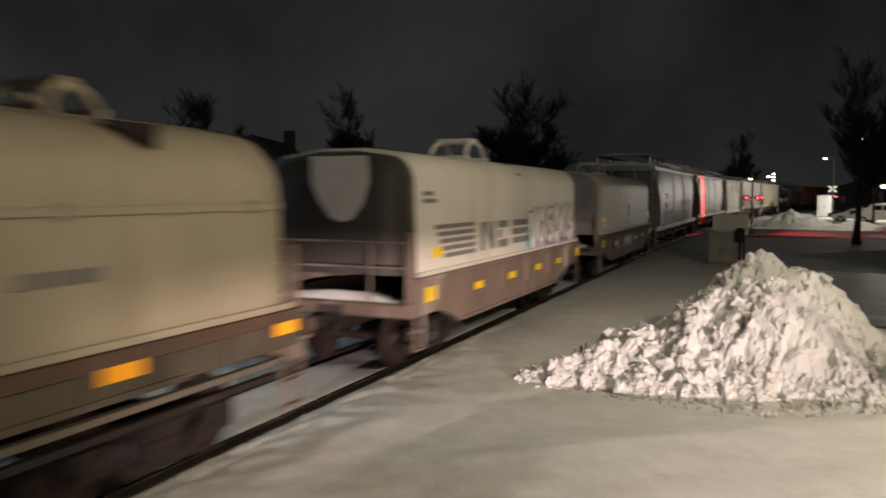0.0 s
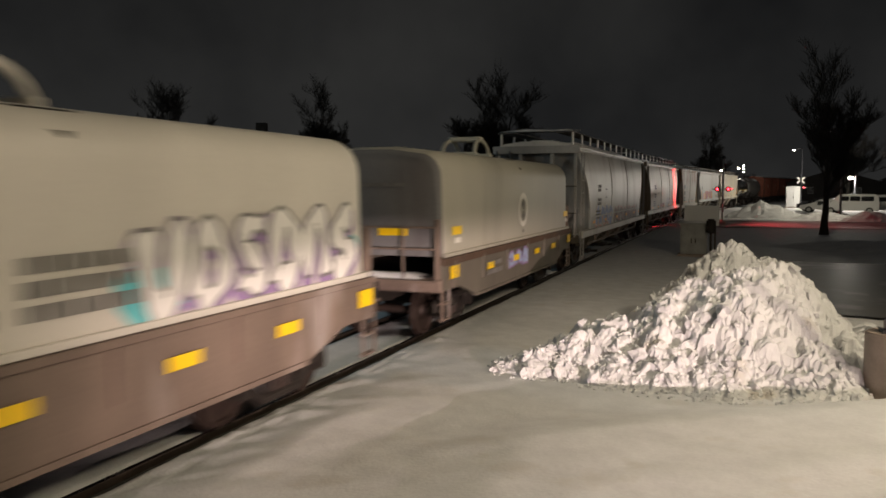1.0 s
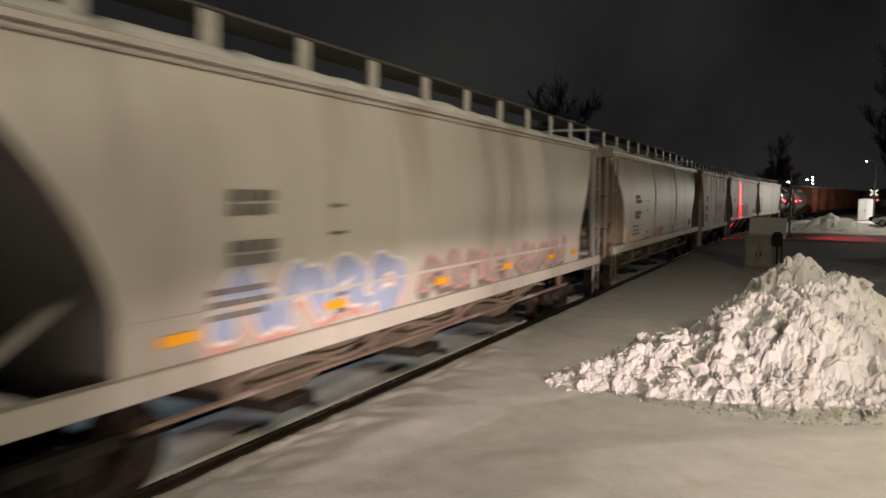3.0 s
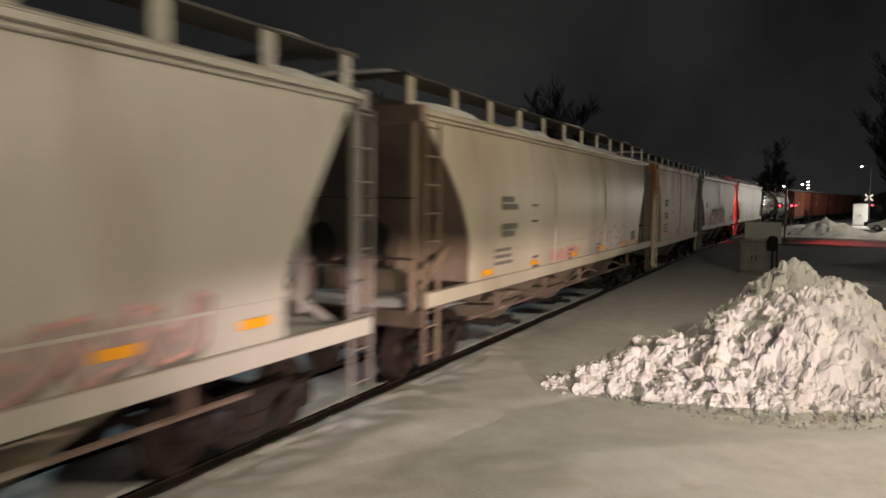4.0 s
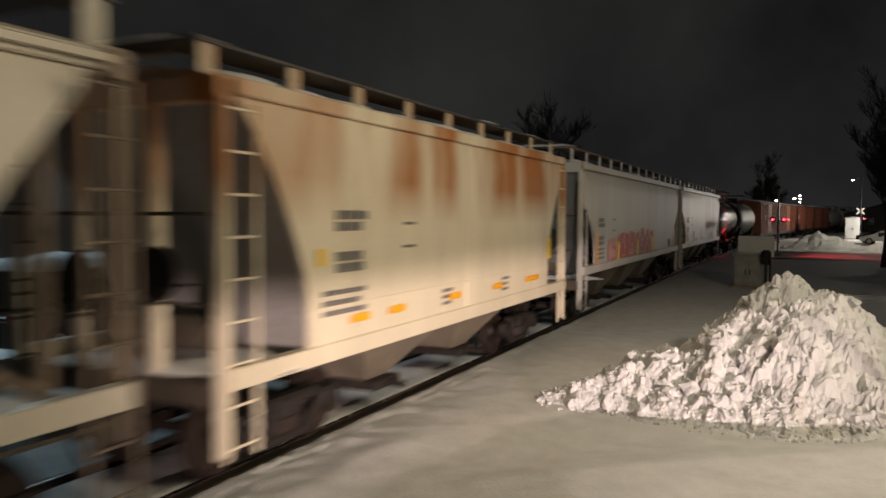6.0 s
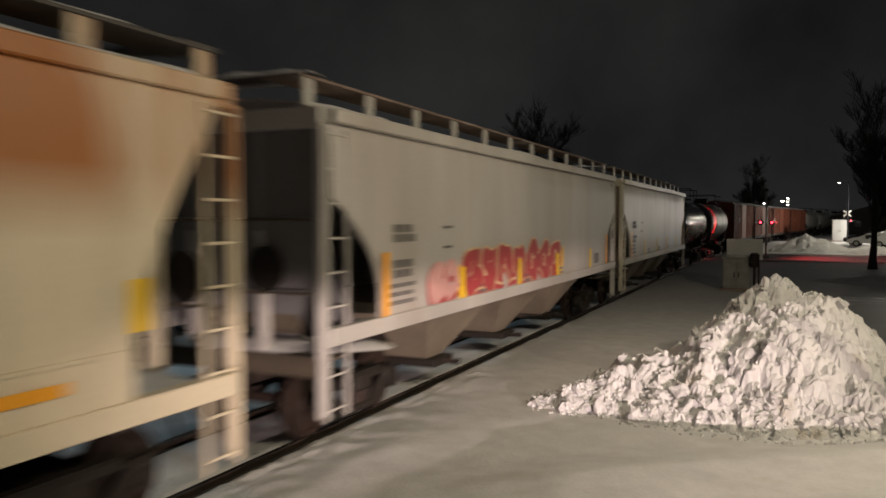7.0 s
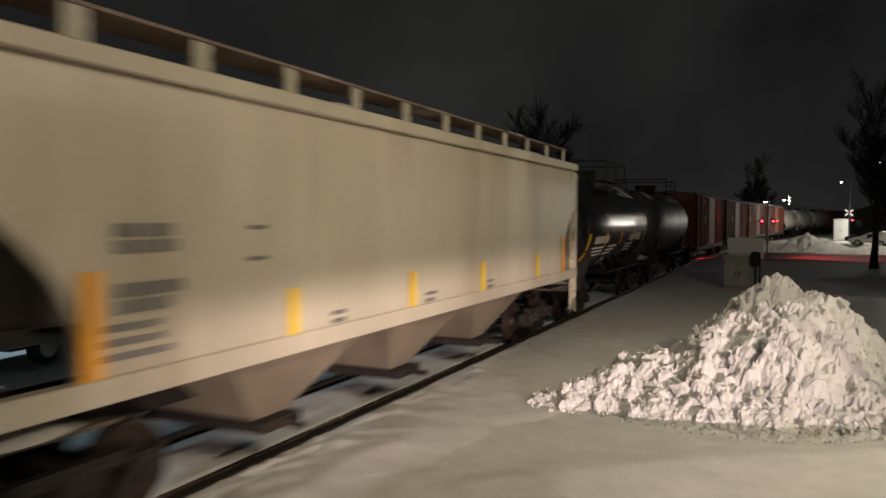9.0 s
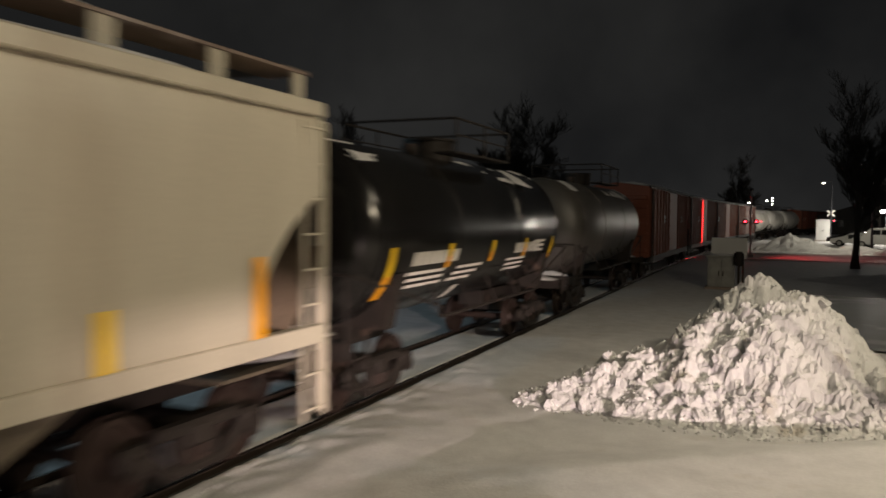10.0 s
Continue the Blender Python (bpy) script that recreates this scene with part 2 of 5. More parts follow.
def rail_line(s, off=0.0, z=0.0):
    """A point of the track, s metres ahead, off metres to the right of its centre."""
    if s < BEND:
        return Vector((AXIS + off, s, z))
    a = (s - BEND) / RADIUS
    return Vector((AXIS + RADIUS - (RADIUS - off) * math.cos(a), BEND + (RADIUS - off) * math.sin(a), z))


def from_track(x, y):
    """How far a place lies to the right of the track's centre."""
    if y < BEND:
        return x - AXIS
    return RADIUS - math.hypot(x - AXIS - RADIUS, y - BEND)


def smooth_step(a, b, v):
    k = min(1.0, max(0.0, (v - a) / (b - a)))
    return k * k * (3 - 2 * k)


def ground_height(x, y):
    off = from_track(x, y)
    h = 0.05 * noise.noise((x * 0.35, y * 0.35, 0)) + 0.018 * noise.noise((x * 1.6, y * 1.6, 3))
    # the low drift of snow in front of the viewer ends in a soft crest with a long lee slope
    crest = CREST_Y + CREST_SLOPE * x + 0.10 * noise.noise((x * 0.6, 2, 0))
    h += 0.21 * (1 - smooth_step(-0.25, 1.2 - 0.25 * max(-1.5, min(2.5, x)), y - crest)) * smooth_step(-4.4, -1.6, x)
    if off < 3.5:
        edge = 0.025 * noise.noise((x * 2.2, y * 2.2, 9)) + 0.03 * noise.noise((x * 5, y * 5, 4)) + 0.03 * noise.noise((x * 9, y * 9, 6))
        gauge = -0.16 if 0.58 < abs(off) < 0.92 else -0.045
        k = smooth_step(0.90, 1.05, off)
        h = (h * smooth_step(0.9, 2.2, off) + 0.01 + edge * (1 - smooth_step(1.4, 2.6, off))) * k + gauge * (1 - k)
        if off < 0.95:
            h += 0.03 * noise.noise((x * 1.5, y * 0.8, 7))
    return h


def spaced(stops):
    out = []
    for (a, step), (b, _) in zip(stops, stops[1:]):
        n = max(1, round((b - a) / step))
        out += [a + (b - a) * i / n for i in range(n)]
    return out + [stops[-1][0]]


def build_ground():
    xs = spaced([(-900, 150), (-150, 20), (-30, 2), (-9, 0.3), (-7.7, 0.06), (-5.2, 0.14), (4, 0.35), (8, 1.2), (40, 8), (160, 100), (900, 1)])
    ys = spaced([(-300, 60), (-30, 4), (-4, 0.6), (3, 0.16), (16, 0.25), (26, 0.6), (45, 1.5), (120, 8), (260, 60), (1500, 1)])
    verts = [(x, y, ground_height(x, y)) for y in ys for x in xs]
    nx = len(xs)
    faces = [(j * nx + i, j * nx + i + 1, (j + 1) * nx + i + 1, (j + 1) * nx + i) for j in range(len(ys) - 1) for i in range(nx - 1)]
    tagged(raw("ground", verts, faces, SNOW, None, "", True), "trodden snow covering the platform and verges", "snow", "", "structure")


def strip(name, mat, offs, zs, s0, s1, step=3.0, parent=None):
    """A profile (offs, zs) swept along the track."""
    n = len(offs)
    ss = spaced([(s0, step), (s1, 1)])
    verts = [tuple(rail_line(s, o, z)) for s in ss for o, z in zip(offs, zs)]
    faces = [(j * n + i, j * n + (i + 1) % n, (j + 1) * n + (i + 1) % n, (j + 1) * n + i) for j in range(len(ss) - 1) for i in range(n)]
    return raw(name, verts, faces, mat, parent)


def build_track():
    track = thing("railway_track", "single railway track half buried in blown snow", "railway track", "", "structure")
    for side in (-1, 1):
        c = side * 0.753
        strip("rail", STEEL, [c - 0.07, c + 0.07, c + 0.07, c + 0.012, c + 0.012, c + 0.036, c + 0.036, c - 0.036, c - 0.036, c - 0.012, c - 0.012, c - 0.07],
              [-0.17, -0.17, -0.15, -0.13, -0.04, -0.03, 0, 0, -0.03, -0.04, -0.13, -0.15], -25, 330, 3.0, track)
        strip("rail_head", RAILTOP, [c - 0.03, c + 0.03, c + 0.03, c - 0.03], [0.0, 0.0, 0.003, 0.003], -25, 330, 3.0, track)
    for a, b in ((-0.94, -0.80), (-0.70, -0.56), (0.56, 0.70), (0.80, 0.93)):
        strip("ballast", BALLAST, [a, b, b, a], [-0.3, -0.3, -0.075, -0.075], -25, 330, 1.5, track)


# the heaps that make up the pile: place, height, radius, and how flat-topped each one is
MOUNDS = ((-0.05, 13.5, 1.56, 2.3, 1.5), (0.45, 13.6, 1.52, 1.55, 1.9), (0.45, 14.0, 1.56, 1.35, 2.4), (-0.9, 13.1, 1.15, 2.1, 1.3), (-2.0, 12.5, 0.72, 1.6, 1.25),
          (-2.9, 11.9, 0.42, 1.0, 1.25), (-0.15, 16.4, 1.78, 2.2, 1.35), (2.3, 13.5, 0.72, 1.9, 1.25), (3.8, 14.6, 0.35, 2.0, 1.25), (0.7, 12.4, 0.75, 1.5, 1.25),
          (-0.7, 12.3, 0.62, 1.75, 1.25), (0.5, 12.5, 0.7, 1.7, 1.25), (1.4, 12.9, 0.6, 1.4, 1.25), (-1.7, 12.0, 0.45, 1.3, 1.25))


def chunks(x, y, size, seed):
    """Blocks of snow with creases between them: height 0 to 1, each block with its own chance."""
    d, p = noise.voronoi((x * size, y * size, seed))
    return min(1.0, (d[1] - d[0]) * 3.0) * (1 - 0.7 * d[0] * d[0]), noise.cell(p[0] * 7.3)


def pile_height(x, y):
    h = 0.0
    for cx, cy, top, r, flat in MOUNDS:
        d = math.hypot(x - cx, y - cy) / r * (1 + 0.16 * noise.noise((x * 1.8, y * 1.8, top)))
        if d < 1:
            h = max(h, top * (1 - d ** flat))
    if h <= 0:
        return -0.12
    wx, wy = x + 0.12 * noise.noise((x * 2, y * 2, 3)), y + 0.12 * noise.noise((x * 2, y * 2, 8))
    a, ta = chunks(wx, wy, 1.6, 0.5)
    b, tb = chunks(wx, wy, 3.8, 2.5)
    c, tc = chunks(wx, wy, 8.5, 4.5)
    k = min(1.0, h * 2)
    big = 0.5 + 0.5 * noise.noise((x * 0.8, y * 0.8, 4))
    rough = noise.turbulence((x * 2.6, y * 2.6, 1.5), 4, False)
    h += k * (0.07 * a + 0.09 * ta + (0.07 * b + 0.07 * tb) * (1.25 - 0.6 * big) + (0.04 * c + 0.04 * tc) * (1.2 - 0.6 * big) + 0.07 * rough + 0.02 * noise.noise((x * 15, y * 15, 2)) - 0.05) - 0.12
    return h


def build_pile():
    pile = thing("snow_pile", "heap of ploughed snow with broken lumps beside the track", "snow pile")
    xs = spaced([(-4.3, 0.04), (3.4, 0.08), (5.8, 1)])
    ys = spaced([(10.4, 0.04), (14.6, 0.08), (19.0, 1)])
    verts = []
    for y in ys:
        for x in xs:
            h = pile_height(x, y)
            j = 0.05 if h > 0 else 0
            verts.append((x + j * noise.noise((x * 7, y * 7, 11)), y + j * noise.noise((x * 7, y * 7, 17)), h))
    nx = len(xs)
    faces = []
    for j in range(len(ys) - 1):
        for i in range(nx - 1):
            q = (j * nx + i, j * nx + i + 1, (j + 1) * nx + i + 1, (j + 1) * nx + i)
            if max(verts[k][2] for k in q) > -0.1:
                faces.append(q)
    raw("body", verts, faces, PILE, pile, "", False)
    rng = random.Random(5)
    kinds = []
    for k in range(7):
        bm = fresh()
        blob(bm, (0, 0, 0), (1, 0.85, 0.75), 0.9, 2, k * 3.7)
        o = part("snow_lump", bm, PILE, pile)
        kinds.append(o)
    count = 0
    while count < 300:
        x, y = rng.uniform(-3.8, 3.6), rng.uniform(10.8, 16.0)
        h = pile_height(x, y)
        if h < 0.0:
            continue
        edge = h < 0.38
        if not edge and rng.random() < 0.8:
            continue
        r = rng.choice((0.05, 0.06, 0.07, 0.09, 0.11, 0.15)) * (1.0 if edge else 1.15)
        m = pose(x, y, h - r * 0.1, rng.uniform(0, 360), rng.uniform(0, 360), rng.uniform(0, 360)) @ Matrix.Diagonal((r, r * rng.uniform(0.7, 1.1), r * rng.uniform(0.6, 0.9), 1))
        if count < 7:
            kinds[count].matrix_basis = m
        else:
            again(kinds[count % 7], pile, m)
        count += 1


def crumbs(name, parent, places, mat, seed):
    """Many small lumps of snow in one mesh."""
    rng = random.Random(seed)
    bm = fresh()
    bmesh.ops.create_icosphere(bm, subdivisions=1, radius=1)
    unit = [v.co.copy() for v in bm.verts]
    tris = [tuple(v.index for v in f.verts) for f in bm.faces]
    bm.free()
    verts, faces = [], []
    for x, y, z, r in places:
        base = len(verts)
        q = Euler((rng.uniform(0, 6), rng.uniform(0, 6), rng.uniform(0, 6))).to_matrix()
        sx, sy, sz = rng.uniform(0.7, 1.2), rng.uniform(0.6, 1.0), rng.uniform(0.5, 0.9)
        for u in unit:
            k = r * rng.uniform(0.75, 1.15)
            p = q @ Vector((u.x * sx * k, u.y * sy * k, u.z * sz * k))
            verts.append((x + p.x, y + p.y, z + p.z))
        faces += [(a + base, b + base, c + base) for a, b, c in tris]
    return tagged(raw(name, verts, faces, mat, parent), kind="stuff")


def build_crumbs():
    rng = random.Random(17)
    places = []
    while len(places) < 1800:
        x, y = rng.uniform(-4.0, 4.0), rng.uniform(10.6, 16.5)
        h = pile_height(x, y)
        if h < -0.11 or (h > 0.35 and rng.random() < 0.9):
            continue
        r = rng.choice((0.018, 0.025, 0.03, 0.04, 0.055))
        places.append((x, y, max(h, ground_height(x, y)) - r * 0.05, r))
    heap = bpy.data.objects["snow_pile"]
    crumbs("snow_rubble", heap, places, PILE, 3)


build_ground()
build_track()
build_pile()
build_crumbs()

# ---- rolling stock: y runs back along the car, x towards the viewer, z = 0 on the rail heads ----
CARS = []       # (car, place of its middle at the start, half the distance of its trucks)
WHEELSETS = []  # wheelsets that turn
MASTERS = {}


def wheel_mesh():
    bm = fresh()
    for side in (-1, 1):
        prof = [(0.66, 0.485), (0.695, 0.485), (0.70, 0.46), (0.79, 0.452), (0.79, 0.39), (0.74, 0.37), (0.73, 0.16), (0.80, 0.13), (0.80, 0.0)]
        n = 28
        rings = [[(side * x, r * math.cos(2 * math.pi * i / n), r * math.sin(2 * math.pi * i / n)) for i in range(n)] for x, r in prof[:-1]]
        loft(bm, rings)
    rod(bm, (-0.95, 0, 0), (0.95, 0, 0), 0.08, 10)
    for side in (-1, 1):
        for k in range(3):
            a = 2 * math.pi * k / 3
            rod(bm, (side * 0.96, 0.06 * math.cos(a), 0.06 * math.sin(a)), (side * 0.985, 0.06 * math.cos(a), 0.06 * math.sin(a)), 0.022, 6)
    return bm


def make_truck(parent, y, turning):
    """A two-axle truck: bolster, side frames, springs and two wheelsets."""
    if "truck" not in MASTERS:
        bm = fresh()
        for s in (-1, 1):
            x = s * 1.0
            block(bm, x - 0.09, x + 0.09, -0.62, 0.62, 0.60, 0.74, 0.03)
            block(bm, x - 0.08, x + 0.08, -0.45, 0.45, 0.17, 0.29, 0.03)
            for e in (-1, 1):
                block(bm, x - 0.09, x + 0.09, e * 0.89 - 0.2, e * 0.89 + 0.2, 0.42, 0.66, 0.05)
                rod(bm, (x, e * 0.40, 0.22), (x, e * 0.74, 0.50), 0.085, 6)
                rod(bm, (x - s * 0.02, e * 0.22, 0.24), (x - s * 0.02, e * 0.30, 0.66), 0.07, 6)
                rod(bm, (s * 0.86, e * 0.89, 0.457), (s * 1.12, e * 0.89, 0.457), 0.12, 12)
        block(bm, -1.12, 1.12, -0.2, 0.2, 0.46, 0.72, 0.04)
        MASTERS["truck"] = part("truck", bm, UNDER, parent)
        truck = MASTERS["truck"]
        bm = fresh()
        for s in (1,):
            for e in (-0.1, 0.1):
                for k in range(4):
                    rod(bm, (s * 1.0, e, 0.29 + 0.05 * k), (s * 1.0, e, 0.341 + 0.05 * k), 0.075 - 0.012 * (k % 2), 8)
        MASTERS["spring"] = tagged(part("spring_group", bm, WHEEL, truck), kind="stuff")
        again(MASTERS["spring"], truck, pose(0, 0, 0, 0, 0, 180))
        MASTERS["wheel"] = part("wheelset", wheel_mesh(), WHEEL, truck, "", True)
        first, sets = MASTERS["wheel"], [MASTERS["wheel"]]
        sets.append(again(first, truck))
    else:
        truck = again(MASTERS["truck"], parent)
        again(MASTERS["spring"], truck)
        again(MASTERS["spring"], truck, pose(0, 0, 0, 0, 0, 180))
        sets = [again(MASTERS["wheel"], truck), again(MASTERS["wheel"], truck)]
    truck.matrix_basis = pose(0, y, 0)
    for o, e in zip(sets, (-0.89, 0.89)):
        o.matrix_basis = pose(0, e, 0.457)
        if turning:
            WHEELSETS.append((o, e))
    return truck


def coupler(parent, y):
    bm = fresh()
    s = 1 if y > 0 else -1
    block(bm, -0.09, 0.09, y - 0.45 if s > 0 else y, y if s > 0 else y + 0.45, 0.78, 0.98, 0.03)
    block(bm, -0.16, 0.12, y - 0.04, y + 0.14 * s, 0.74, 1.02, 0.04)
    rod(bm, (0.3, y - s * 0.3, 0.85), (0.25, y - s * 0.02, 0.35), 0.028, 6)
    part("coupler", bm, UNDER, parent)


def ladder(parent, x, y, z0, z1, width, mat, along="y", step=0.42):
    bm = fresh()
    for e in (-width / 2, width / 2):
        a = (x, y + e, z0) if along == "y" else (x + e, y, z0)
        b = (x, y + e, z1) if along == "y" else (x + e, y, z1)
        block(bm, a[0] - 0.022, a[0] + 0.022, a[1] - 0.022, a[1] + 0.022, z0, z1)
    rails = part("ladder", bm, mat, parent)
    z, rung = z0 + 0.12, None
    while z < z1:
        if rung is None:
            bm = fresh()
            if along == "y":
                rod(bm, (x, y - width / 2, 0), (x, y + width / 2, 0), 0.016, 6)
            else:
                rod(bm, (x - width / 2, y, 0), (x + width / 2, y, 0), 0.016, 6)
            rung = part("rung", bm, mat, rails)
            rung.matrix_basis = pose(0, 0, z)
        else:
            again(rung, rails, pose(0, 0, z))
        z += step
    return rails


def patch(parent, name, mat, x, y0, y1, z0, z1, label="", lean=0.0):
    """A thin plate or painted field on the near side."""
    bm = fresh()
    vs = [bm.verts.new(p) for p in ((x, y0, z0), (x, y1, z0), (x + lean, y1, z1), (x + lean, y0, z1))]
    f = bm.faces.new(vs)
    r = bmesh.ops.extrude_face_region(bm, geom=[f])
    bmesh.ops.translate(bm, vec=(0.006, 0, 0), verts=[v for v in r["geom"] if isinstance(v, bmesh.types.BMVert)])
    return part(name, bm, mat, parent, label)


def bars(parent, mat, x, y0, y1, z, rows, height=0.09, gap=0.06, seed=0):
    """Lettering that cannot be made out: rows of plain bars."""
    rng = random.Random(seed)
    for k in range(rows):
        bm = fresh()
        zz = z - k * (height + gap)
        y = y0
        end = y1 - rng.uniform(0, 0.25) * (y1 - y0)
        while y < end - 0.05:
            w = rng.uniform(0.6, 1.4) * height * 1.6
            block(bm, x, x + 0.006, y, min(end, y + w), zz - height, zz)
            y += w + height * 0.35
        part("lettering", bm, mat, parent)


SCRAWLS = (
    ((0.0, 0.0), (0.15, 0.9), (0.45, 1.0), (0.75, 0.9), (0.95, 0.0)),
    ((0.95, 0.85), (0.4, 1.05), (0.0, 0.6), (0.1, 0.1), (0.6, -0.05), (0.95, 0.2), (0.9, 0.5), (0.5, 0.48)),
    ((0.0, 1.0), (0.05, 0.2), (0.4, -0.05), (0.8, 0.1), (0.95, 1.0)),
    ((0.05, 0.0), (0.0, 1.0), (0.7, 1.05), (0.9, 0.7), (0.3, 0.45), (0.6, 0.3), (1.0, 0.0)),
    ((0.0, 0.05), (0.1, 1.0), (0.7, 0.85), (0.95, 0.45), (0.7, 0.05), (0.1, 0.0)),
    ((0.9, 0.9), (0.3, 1.0), (0.1, 0.7), (0.5, 0.5), (0.9, 0.3), (0.6, 0.0), (0.0, 0.1)),
)


def graffiti(parent, surface, y0, y1, z0, z1, letters, fill, outline, shadow=None, seed=1, fat=0.115):
    """Sprayed, swelling scrawl shapes on the side; surface(z) gives the side's x."""
    rng = random.Random(seed)
    w = (y1 - y0) / letters
    layers = ([(shadow, 0.09, -0.05)] if shadow else []) + [(outline, 0.045, 0.0), (fill, 0.0, 0.0)]
    paths = []
    for k in range(letters):
        pts = [Vector((y0 + w * (k + 0.1 + 0.8 * a) + rng.uniform(-0.06, 0.06) * w, z0 + 0.1 + (z1 - z0 - 0.2) * b * rng.uniform(0.88, 1.0) + rng.uniform(-0.04, 0.04))) for a, b in rng.choice(SCRAWLS)]
        for _ in range(2):
            cut = [pts[0]]
            for a, b in zip(pts, pts[1:]):
                cut += [a * 0.75 + b * 0.25, a * 0.25 + b * 0.75]
            pts = cut + [pts[-1]]
        paths.append((pts, fat * w * rng.uniform(0.9, 1.3)))
    for depth, (mat, grow, drop) in enumerate(layers):
        for n, (pts, th) in enumerate(paths):
            bm = fresh()
            lift = 0.004 + 0.005 * depth + 0.0012 * (n % 3)
            row = []
            for i, p in enumerate(pts):
                d = (pts[min(i + 1, len(pts) - 1)] - pts[max(i - 1, 0)]).normalized()
                half = (th * (0.85 + 0.35 * math.sin(i * 0.9 + n)) + grow) * (0.72 if i in (0, len(pts) - 1) else 1)
                end = d * (grow if i == len(pts) - 1 else -grow if i == 0 else 0)
                q = p + end
                a, b = q + Vector((-d.y, d.x)) * half, q - Vector((-d.y, d.x)) * half
                row.append([bm.verts.new((surface(max(1.3, c.y + drop)) + lift + 0.0004 * (i % 2), c.x, c.y + drop)) for c in (a, b)])
            for a, b in zip(row, row[1:]):
                bm.faces.new((a[0], a[1], b[1], b[0]))
            part("graffiti", bm, mat, parent)


def snow_patch(parent, name, y0, y1, x0, x1, z, seed, thick=0.06, slope=0.0):
    """A lying strip of snow with an uneven edge."""
    ny, nx = max(6, int((y1 - y0) / 0.18)), 6
    verts, faces = [], []
    for j in range(ny + 1):
        y = y0 + (y1 - y0) * j / ny
        a = x0 + 0.25 * (x1 - x0) * noise.noise((y * 0.9, seed, 0))
        b = x1 + 0.25 * (x1 - x0) * noise.noise((y * 0.9, seed, 8))
        for i in range(nx + 1):
            k = i / nx
            x = a + (b - a) * k
            up = thick * (1 - (2 * k - 1) ** 4) * min(1, 4 * (j / ny) * (1 - j / ny) * 4) * (0.7 + 0.6 * noise.noise((x * 2, y * 1.2, seed)))
            verts.append((x, y, z + slope * (x - x0) + up - 0.008))
    for j in range(ny):
        for i in range(nx):
            q = j * (nx + 1) + i
            faces.append((q, q + 1, q + nx + 2, q + nx + 1))
    return raw(name, verts, faces, SNOW, parent, "blown snow lying on the steel", True)


